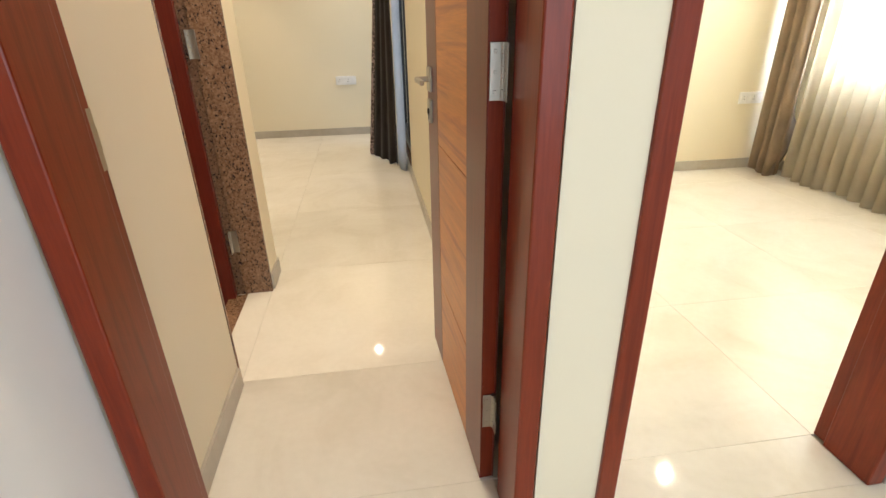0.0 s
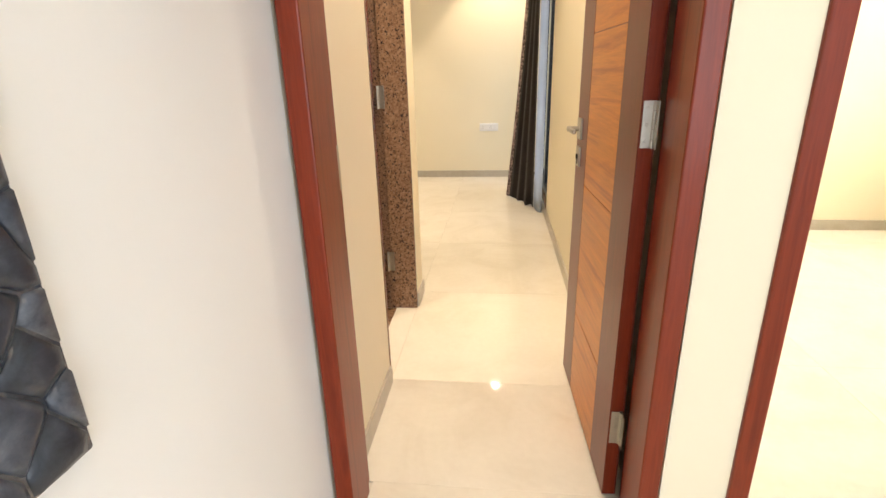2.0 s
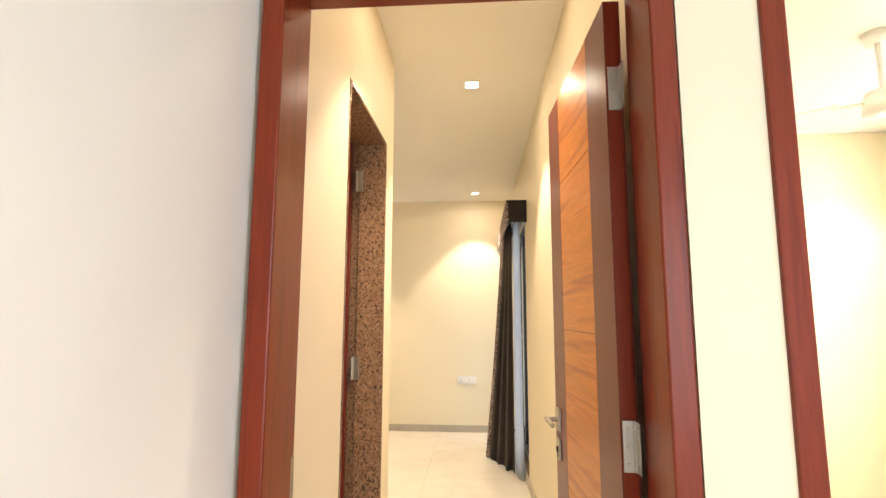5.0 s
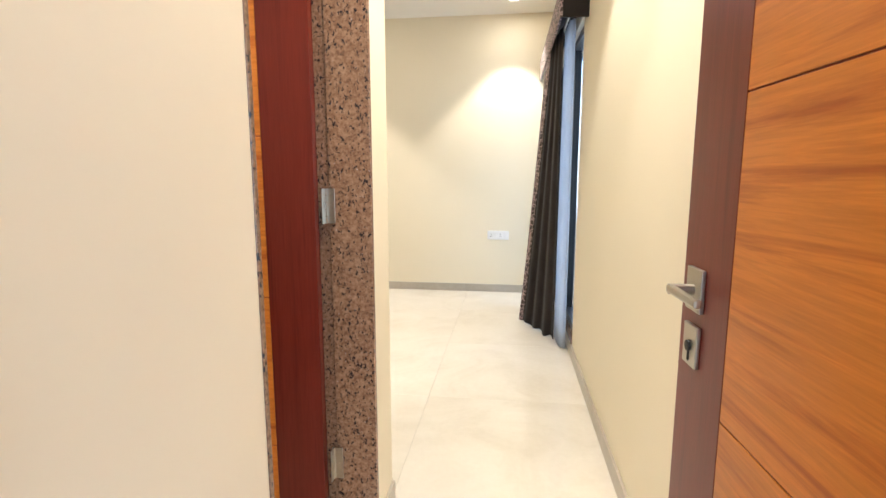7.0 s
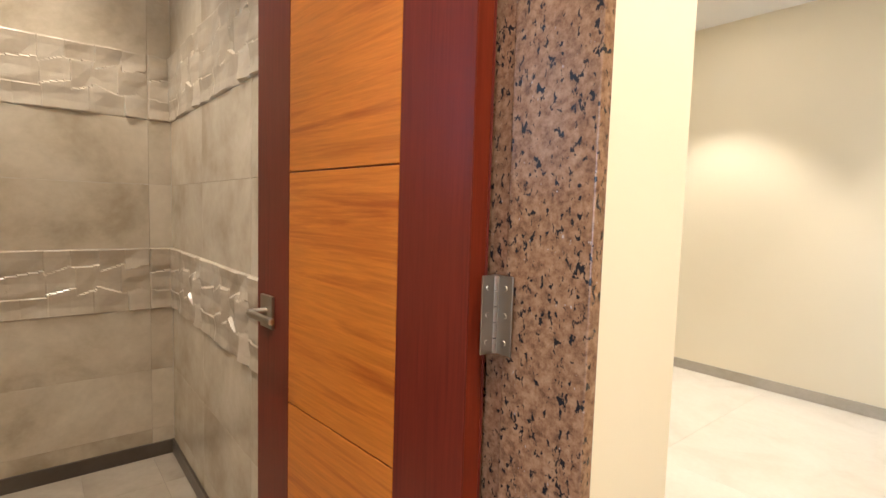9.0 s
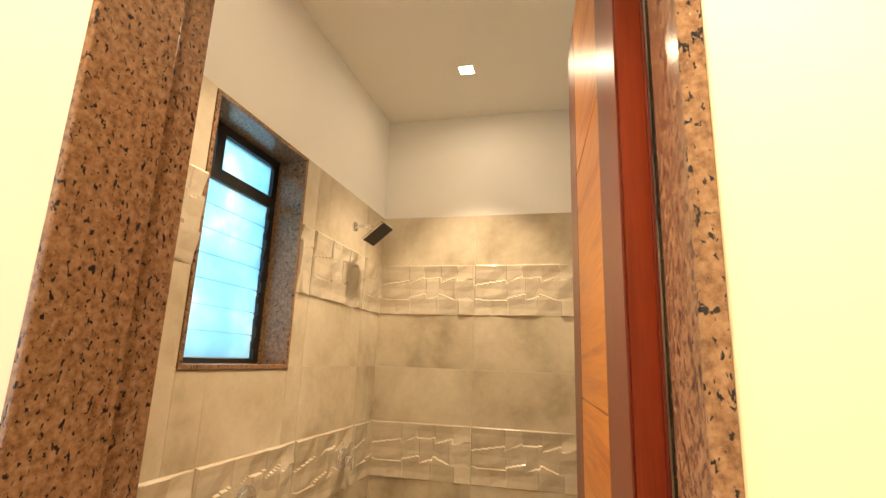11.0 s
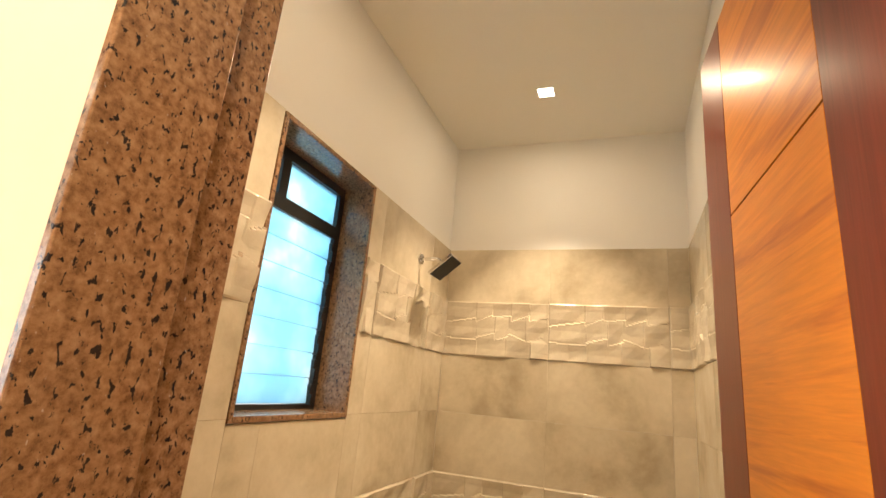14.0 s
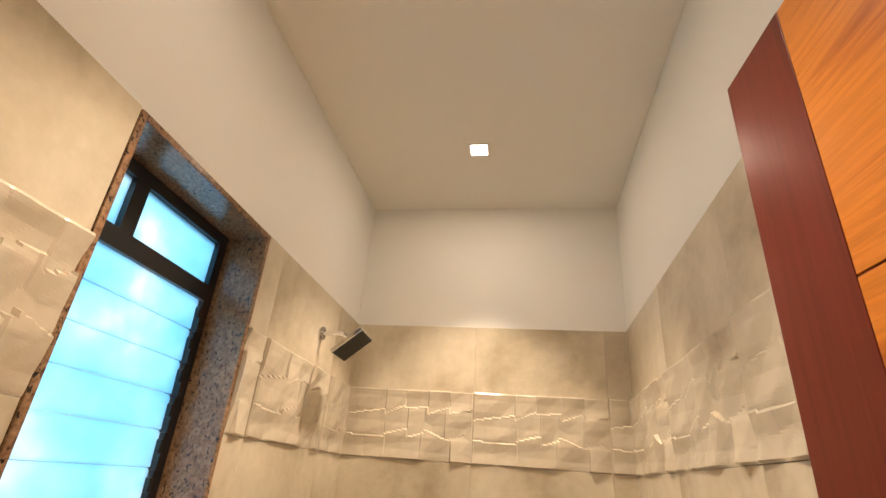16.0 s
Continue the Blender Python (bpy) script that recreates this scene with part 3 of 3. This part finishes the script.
for x, y0, y1, mt, lab, sd, fo in ((R2X - 0.11, 1.62, 3.64, BEIGE, "beige semi-sheer pleated drape glowing before the window", 3, 21), (R2X - 0.19, 3.66, 3.91, BEIGEPATTERN, "brown patterned drape gathered in the corner", 6, 3)):
    c = thing("curtain", lab, "curtain", "bedroom curtains")
    part("cloth", drape(x, y0, y1, 0.015, 2.45, fo, 0.036, 0.003, 0.97, seed=sd, flare=0.5), mt, c, "", True)
rail = thing("curtain_rail", "slim white curtain rail under the bedroom ceiling", "curtain rail")
part("track", boxes(((R2X - 0.24, 1.45, 2.45), (R2X + 0.018, 3.94, 2.49)), bev=0.003), PLASTIC, rail)


# ---- sockets ----
def switch_plate(m, width, modules, label):
    root = thing("wall_socket", label, "socket", "wall sockets")
    part("plate", boxes(((-width / 2, -0.012, -0.045), (width / 2, 0.0, 0.045)), bev=0.004), PLASTIC, root)
    w = (width - 0.03) / modules
    for i in range(modules):
        a = -width / 2 + 0.015 + i * w
        sw = part("switch", boxes(((a + 0.0015, -0.0165, -0.028), (a + w - 0.0015, -0.011, 0.028)), bev=0.0015), PLASTIC, root)
        if i % 2 == 0:
            part("pin_holes", boxes(((a + w * 0.3, -0.0172, -0.014), (a + w * 0.42, -0.016, -0.006)), ((a + w * 0.58, -0.0172, -0.014), (a + w * 0.7, -0.016, -0.006)), ((a + w * 0.44, -0.0172, 0.006), (a + w * 0.56, -0.016, 0.016))), PLASTICGREY, sw)
    root.matrix_world = m
    return root


switch_plate(pose(0.075, FARY, 0.587), 0.217, 4, "white modular wall socket on the cream end wall")
switch_plate(pose(XR, 2.20, 1.33, 0, 0, -90), 0.19, 4, "white modular switch plate on the cream passage wall")
switch_plate(pose(3.29, R2Y, 0.565), 0.20, 4, "white modular wall socket beside the beige drape")


# ---- ceiling spots, and unseen ones added as fill ----
def spot_lamp(x, y, watts, size, z=H, color=WARM, wide=0.05, blend=0.4):
    root = thing("ceiling_spotlight", "small square recessed ceiling spotlight, switched on", "ceiling light", "ceiling spotlights", (x, y, z))
    h = 0.045
    part("bezel", boxes(((-h, -h, -0.004), (h, -h + 0.008, 0.0)), ((-h, h - 0.008, -0.004), (h, h, 0.0)), ((-h, -h + 0.008, -0.004), (-h + 0.008, h - 0.008, 0.0)), ((h - 0.008, -h + 0.008, -0.004), (h, h - 0.008, 0.0)), bev=0.001), PLASTIC, root)
    part("diffuser", boxes(((-h + 0.008, -h + 0.008, -0.0025), (h - 0.008, h - 0.008, -0.0005))), LAMPGLOW, root, "glowing warm white diffuser")
    li = bpy.data.lights.new("spot_beam", "SPOT")
    glow = area_lamp("diffuser_beam", Matrix.Translation((x, y, z - 0.008)), 0.07, 0.07, watts * wide, color)
    li.energy, li.color, li.spot_size, li.spot_blend, li.shadow_soft_size = watts, color, radians(size), blend, 0.010
    ob = new("spot_beam", li)
    ob.location = (x, y, z - 0.012)
    return root


# The last two are unseen, added to light the far bedroom.
for x, y in ((0.19, 2.0), (0.19, 2.99), (0.186, 5.69), (-2.3, 4.4), (-1.5, 5.4)):
    spot_lamp(x, y, SPOT * 1.05, 86, wide=0.04)
for x, y in ((-2.19, 1.872), (-1.07, 1.82)):
    spot_lamp(x, y, SPOT, 86, HB, (1.0, 0.82, 0.58), 0.03, 0.55)
# The second is an added, unseen fill for this bedroom.
for x, y in ((1.72, 2.0), (2.75, 3.3)):
    spot_lamp(x, y, SPOT * 0.9, 110)
# Both hall spots are unseen fill, added behind the camera.
for x, y in ((0.9, -0.2), (0.9, -1.8)):
    spot_lamp(x, y, SPOT * 0.35, 110)


# ---- shower, taps and low dark panel ----
def tube(name, pts, r, material, parent, label=""):
    cu = bpy.data.curves.new(name, "CURVE")
    cu.dimensions, cu.bevel_depth, cu.bevel_resolution, cu.use_fill_caps = "3D", r, 4, True
    sp = cu.splines.new("POLY")
    sp.points.add(len(pts) - 1)
    for p, q in zip(sp.points, pts):
        p.co = (*q, 1)
    tmp = new("t", cu)
    me = bpy.data.meshes.new_from_object(tmp)
    bpy.data.objects.remove(tmp)
    me.materials.clear()
    me.materials.append(material)
    for p in me.polygons:
        p.use_smooth = True
    ob = new(name, me)
    ob.parent = parent
    if label:
        tagged(ob, label)
    return ob


def shower():
    root = thing("shower", "chrome wall shower arm with a square black rain head", "shower", "", (-2.262, BYN, 2.068))
    bm = bmesh.new()
    bm_cyl(bm, (0, 0, 0), (0, 0.012, 0), 0.027)
    part("flange", bm, CHROME, root, "", True)
    pts = [(0, 0, 0), (0, 0.085, 0)] + [(0, 0.085 + 0.04 * math.sin(a), -0.04 * (1 - math.cos(a))) for a in (0.3, 0.6, 0.8)]
    end = pts[-1]
    pts.append((0, end[1] + 0.014, end[2] - 0.015))
    tube("arm", pts, 0.0095, CHROME, root)
    e = Vector(pts[-1])
    head = part("shower_head", boxes(((-0.075, -0.075, -0.009), (0.075, 0.075, 0.009)), bev=0.003), CHROME, root, "square chrome head")
    head.matrix_local = Matrix.Translation(e + Vector((0, 0.012, -0.015))) @ pose(0, 0, 0, 40)
    part("nozzle_face", boxes(((-0.071, -0.071, -0.012), (0.071, 0.071, -0.0092)), bev=0.001), RUBBER, head, "dark rubber nozzle face")
    return root


shower()


def mixer(x, z, r, label):
    root = thing("shower_mixer", label, "tap", "bathroom taps", (x, BYN, z))
    bm = bmesh.new()
    bm_cyl(bm, (0, 0, 0), (0, 0.018, 0), r, r * 0.95, 32)
    bm_cyl(bm, (0, 0.018, 0), (0, 0.028, 0), r * 0.95, r * 0.7, 32)
    part("wall_plate", bm, CHROME, root, "", True)
    bm = bmesh.new()
    bm_cyl(bm, (0, 0.026, -0.004), (0, 0.07, -0.004), r * 0.5, r * 0.46, 28)
    part("knob", bm, CHROME, root, "", True)
    part("lever", boxes(((-0.009, 0.06, -0.05), (0.009, 0.078, 0.012)), bev=0.004), CHROME, root)
    return root


mixer(-1.505, 0.835, 0.068, "large round chrome flush valve on the relief tiles")
mixer(-2.31, 0.855, 0.055, "round chrome shower mixer on the relief tiles")
spout = thing("bath_spout", "slim chrome bib spout below the shower mixer", "tap", "bathroom taps", (-2.295, BYN, 0.541))
bm = bmesh.new()
bm_cyl(bm, (0, 0, 0), (0, 0.01, 0), 0.026)
part("flange", bm, CHROME, spout, "", True)
tube("pipe", [(0, 0, 0), (0, 0.12, 0), (0, 0.135, -0.003), (0, 0.142, -0.015), (0, 0.142, -0.05)], 0.011, CHROME, spout)

# Flat dark brown pieces over the low wall tiles, instead of a recess.
panel = thing("low_panel", "flat dark brown panel low on the bathroom wall", "wall panel")
for x in (-2.073, -1.543, -1.013):
    part("panel_tile", boxes(((x, BYN, BFLOOR), (x + 0.5285, BYN + 0.007, 0.612)), bev=0.0015), DARKPANEL, panel)
cover = thing("cover_plate", "round white plastic cover plate high on the tiles", "cover plate", "", (-0.79, BYN, 2.045))
bm = bmesh.new()
bm_cyl(bm, (0, 0, 0), (0, 0.012, 0), 0.055, 0.05, 36)
disc = part("disc", bm, PLASTIC, cover)
for s in (-1, 1):
    bm = bmesh.new()
    bm_cyl(bm, (s * 0.03, 0.0115, 0), (s * 0.03, 0.0128, 0), 0.004, 0.004, 10)
    part("screw", bm, STEEL, disc)

# ---- stone panel in the hall ----
def stone_panel():
    """A backing sheet with irregular rounded stones set close together on it."""
    root = thing("stone_panel", "dark blue-grey stone cladding panel on the white wall", "wall panel")
    y0, y1, z0, z1 = -1.4, 0.474, 0.826, H - 0.002
    part("backing", boxes(((XL, y0, z0), (XL + 0.012, y1, z1)), bev=0.003), STONE, root)
    rnd = random.Random(8)
    cy, cz = 0.066, 0.047
    corner = {}

    def node(i, j):
        if (i, j) not in corner:
            corner[i, j] = (rnd.uniform(-0.30, 0.30) * cy / 2, rnd.uniform(-0.35, 0.35) * cz)
        dy, dz = corner[i, j]
        y = y1 - i * cy / 2 + dy
        z = z0 + j * cz + dz + (0.012 if i % 2 == j % 2 else -0.012)
        return min(max(y, y0 + 0.002), y1 - 0.002), min(max(z, z0 + 0.002), z1 - 0.002)

    for j in range(25):
        for i in range(-1, 10):
            a = 2 * i + j % 2
            rim = [node(a, j), node(a + 1, j), node(a + 2, j), node(a + 2, j + 1), node(a + 1, j + 1), node(a, j + 1)]
            my, mz = sum(p[0] for p in rim) / 6, sum(p[1] for p in rim) / 6
            if max(p[0] for p in rim) - min(p[0] for p in rim) < 0.02 or max(p[1] for p in rim) - min(p[1] for p in rim) < 0.015:
                continue
            high = rnd.uniform(0.006, 0.010)
            bm = bmesh.new()
            rings = []
            for k, h in ((0.95, 0.011), (0.86, 0.012 + 0.6 * high), (0.55, 0.012 + high)):
                rings.append([bm.verts.new((XL + h, (y - my) * k, (z - mz) * k)) for y, z in rim])
            for r0, r1 in zip(rings, rings[1:]):
                for q in range(6):
                    bm.faces.new((r0[q], r0[(q + 1) % 6], r1[(q + 1) % 6], r1[q]))
            bm.faces.new(rings[-1])
            bmesh.ops.recalc_face_normals(bm, faces=bm.faces)
            st = part("stone", bm, PEBBLE, root, "", True)
            st.location = (0, my, mz)


stone_panel()


# ---- ceiling fan of the second bedroom ----
def ceiling_fan(x, y):
    root = thing("ceiling_fan", "white three-bladed ceiling fan at rest", "fan", "", (x, y, H))
    bm = bmesh.new()
    bm_cyl(bm, (0, 0, -0.05), (0, 0, 0), 0.05, 0.065)
    part("canopy", bm, PLASTIC, root, "", True)
    bm = bmesh.new()
    bm_cyl(bm, (0, 0, -0.30), (0, 0, -0.05), 0.012)
    part("rod", bm, PLASTIC, root, "", True)
    bm = bmesh.new()
    bm_cyl(bm, (0, 0, -0.40), (0, 0, -0.30), 0.09, 0.07, 28)
    part("motor", bm, PLASTIC, root, "", True)
    for i in range(3):
        bm = boxes(((0.16, -0.06, -0.352), (0.60, 0.06, -0.345)), ((0.07, -0.02, -0.354), (0.2, 0.02, -0.346)), bev=0.003)
        b = part("blade", bm, PLASTIC, root)
        b.matrix_local = pose(0, 0, 0, 0, 0, 17 + 120 * i) @ pose(0, 0, 0, 6)


ceiling_fan(2.17, 2.58)


# ---- skirting ----
def skirting(name, runs, material=None, h=0.078, label="cream-grey tile skirting"):
    for lo, hi in runs:
        structure(name, boxes(((lo[0], lo[1], 0), (hi[0], hi[1], h)), bev=0.002), material or SKIRT, label)


s = 0.012
skirting("baseboard", [((XL, -3.1), (XL + s, FRONT - 0.002)), ((XL, YB + 0.006), (XL + s, BY0 - 0.022)), ((XL, BY1 + 0.022), (XL + s, YE)), ((-3.15, YE), (XL, YE + s)),
                       ((XR - s, YB + 0.006), (XR, FARY)), ((-3.15, FARY - s), (XR - s, FARY)),
                       ((0.614, YF - s), (X2L - 0.002, YF)), ((X2R + 0.002, YF - s), (3.3, YF)),
                       ((XR + 0.15, R2Y - s), (R2X, R2Y)), ((XR + 0.15, YB + 0.006), (XR + 0.15 + s, R2Y - s)), ((R2X - s + 0.02, YB), (R2X + 0.02, R2Y - s))])


# ---- floor tiles ----
def floor_tiles(parent, x0, x1, y0, y1, ox, oy, size, material, z=0.0, joint=0.0008):
    meshes = {}
    i0, i1 = math.floor((x0 - ox) / size), math.ceil((x1 - ox) / size)
    j0, j1 = math.floor((y0 - oy) / size), math.ceil((y1 - oy) / size)
    for i in range(i0, i1):
        for j in range(j0, j1):
            a, b = max(x0, ox + i * size), min(x1, ox + (i + 1) * size)
            c, d = max(y0, oy + j * size), min(y1, oy + (j + 1) * size)
            w, l = b - a - joint, d - c - joint
            if w < 0.01 or l < 0.01:
                continue
            key = (round(w, 3), round(l, 3))
            if key not in meshes:
                meshes[key] = mesh_of("floor_tile", boxes(((-w / 2, -l / 2, -0.007), (w / 2, l / 2, 0.0)), bev=0.0008), material)
            t = new("floor_tile", meshes[key])
            t.location = ((a + b) / 2, (c + d) / 2, z)
            t.parent = parent


slab = bpy.data.objects["floor"]
floor_tiles(slab, XL, 3.3, -3.1, YF, 0.69, YF, 0.92, FLOOR)
floor_tiles(slab, -0.172, 0.56, YF, YB, -0.5, 1.0, 3.0, FLOOR)
floor_tiles(slab, 0.82, 1.547, YF, YB, -0.5, 1.0, 3.0, FLOOR)
floor_tiles(slab, XL, XR, YB, YE, XL - 0.005, 1.82 - 0.88, 0.88, FLOOR)
floor_tiles(slab, -0.337, XL, BY0 + 0.001, BY1 - 0.001, -0.9, 1.02, 0.8, FLOOR)
floor_tiles(slab, -3.15, XR, YE, FARY, XL - 0.005, 1.82, 0.88, FLOOR)
floor_tiles(slab, XR + 0.15, R2X, YB, R2Y, 0.75, 1.235, 0.8, FLOOR)
floor_tiles(slab, BXB, BXD - 0.011, BYN, BYF, BXB, BYN, 0.3, BATHFLOOR, BFLOOR)


# ---- bathroom wall tiles ----
class Crumple:
    """The height over the wall of one crumpled relief tile: tilted slabs with ledges between them, and soft creases."""
    def __init__(self, seed, width, height):
        rnd = random.Random(seed)
        self.w, self.h, self.rows = width, height, []
        for v0, v1, cuts in ((0.0, 0.34, (0, 0.15, 0.38, 0.66, 0.82, 1)), (0.34, 0.69, (0, 0.20, 0.36, 0.49, 0.67, 1)), (0.69, 1.0, (0, 0.17, 0.34, 0.52, 0.68, 1))):
            self.rows.append((v0, v1, [(a, b, rnd.uniform(-0.05, 0.05), rnd.choice((1, 1, -1, 0.4)) * rnd.uniform(0.5, 1.0), rnd.uniform(-1, 1), rnd.uniform(-0.13, 0.13)) for a, b in zip(cuts, cuts[1:])]))
        self.waves = [(rnd.uniform(0, math.pi), rnd.uniform(22, 60), rnd.uniform(0, 6)) for _ in range(6)]

    def at(self, x, z):
        u, v = min(max(x / self.w, 0), 0.9999), min(max(z / self.h, 0), 0.9999)
        high = 0.0
        for i, (v0, v1, slabs) in enumerate(self.rows):
            for a, b, shift, up, side, slant in slabs:
                if a <= u < b:
                    cut = shift + slant * ((u - a) / (b - a) - 0.5)
                    lo = v0 + (cut if i else 0)
                    k = (v - lo) / (v1 - v0)
                    if k >= 0 or i == 0:
                        high = 0.008 + 0.006 * up * (2 * min(max(k, 0), 1.2) - 1) + 0.010 * side * ((u - a) / (b - a) - 0.5)
        for ang, freq, ph in self.waves:
            t = (x * math.cos(ang) + z * math.sin(ang)) * freq + ph
            high += 0.0021 * (abs((t / math.pi) % 2 - 1) * 2 - 1)
        edge = min(x, self.w - x, z, self.h - z)
        return max(0.0006, high) * min(1.0, 0.3 + edge / 0.006)


def relief_mesh(field, x0, z0, w, h):
    """A piece of the relief tile from x0, z0 of its field on, standing in x and z, facing +y."""
    nx, nz = max(2, round(w / 0.006)), max(2, round(h / 0.006))
    verts, faces = [], []
    for j in range(nz + 1):
        for i in range(nx + 1):
            x, z = w * i / nx, h * j / nz
            verts.append((x, field.at(x0 + x, z0 + z), z))
    for j in range(nz):
        for i in range(nx):
            a = j * (nx + 1) + i
            faces.append((a, a + nx + 1, a + nx + 2, a + 1))
    rim = [i for i in range(nx + 1)] + [j * (nx + 1) + nx for j in range(1, nz + 1)] + [nz * (nx + 1) + i for i in range(nx - 1, -1, -1)] + [j * (nx + 1) for j in range(nz - 1, 0, -1)]
    back = len(verts)
    verts += [(verts[k][0], -TT, verts[k][2]) for k in rim]
    n = len(rim)
    for k in range(n):
        faces.append((rim[k], rim[(k + 1) % n], back + (k + 1) % n, back + k))
    faces.append(tuple(back + k for k in range(n)))
    me = bpy.data.meshes.new("relief_tile")
    me.from_pydata(verts, [], faces)
    me.materials.append(RELIEF)
    return me


RELIEF_FIELD = Crumple(5, TW, 0.308)


def tile_wall(parent, m, length, holes=(), first=0.0):
    """Courses of wall tiles along local x from 0 to length, facing local +y."""
    meshes = {}
    edges = [2.244, 1.932, 1.626, 1.315, 1.005, 0.697, 0.388, 0.080, BFLOOR + 0.002]
    jt = 0.0008
    for r, (zt, zb) in enumerate(zip(edges, edges[1:])):
        relief = r in (1, 4)
        x = -first
        while x < length - 0.004:
            left, a, b = x, max(0, x), min(length, x + TW)
            x += TW
            pieces = [(a, b, zb, zt)]
            for hx0, hx1, hz0, hz1 in holes:
                nxt = []
                for a_, b_, c_, d_ in pieces:
                    if b_ <= hx0 or a_ >= hx1 or d_ <= hz0 or c_ >= hz1:
                        nxt.append((a_, b_, c_, d_))
                        continue
                    if a_ < hx0:
                        nxt.append((a_, hx0, c_, d_))
                    if b_ > hx1:
                        nxt.append((hx1, b_, c_, d_))
                    la, lb = max(a_, hx0), min(b_, hx1)
                    if c_ < hz0:
                        nxt.append((la, lb, c_, hz0))
                    if d_ > hz1:
                        nxt.append((la, lb, hz1, d_))
                pieces = nxt
            for a_, b_, c_, d_ in pieces:
                w, h = b_ - a_ - jt, d_ - c_ - jt
                if w < 0.006 or h < 0.006:
                    continue
                key = (relief, round(w, 3), round(h, 3), round(a_ - left, 3) if relief else 0, round(c_ - zb, 3) if relief else 0)
                if key not in meshes:
                    meshes[key] = relief_mesh(RELIEF_FIELD, a_ - left, c_ - zb, w, h) if relief else mesh_of("wall_tile", boxes(((0, -TT, 0), (w, 0.0, h)), bev=0.0006), TILE)
                t = new("relief_tile" if relief else "wall_tile", meshes[key])
                t.matrix_world = m @ pose(a_ + jt / 2, 0, c_ + jt / 2)
                t.parent = parent


OB = bpy.data.objects
tile_wall(OB["wall_bath_back"], pose(BXB, BYF, 0, 0, 0, -90), BYF - BYN, first=TW - 0.099)
tile_wall(OB["wall_bath_window"], pose(BXB, BYN, 0), BXD - BXB - 0.01, [(WIN[0] - 0.02 - BXB, WIN[1] + 0.02 - BXB, WIN[2] - 0.02, WIN[3] + 0.02)], first=0.32)
tile_wall(OB["wall_bath_far"], pose(BXD - 0.01, BYF, 0, 0, 0, 180), BXD - BXB - 0.01, first=0.1)
for lo, hi in (((BXB, BYN, BFLOOR), (BXB + 0.011, BYF, 0.008)), ((BXB + 0.011, BYN, BFLOOR), (-2.075, BYN + 0.011, 0.008)), ((BXB + 0.011, BYF - 0.011, BFLOOR), (BXD - 0.012, BYF, 0.008))):
    structure("baseboard", boxes((lo, hi), bev=0.002), BATHSKIRT, "dark brown border tile along the bathroom floor")
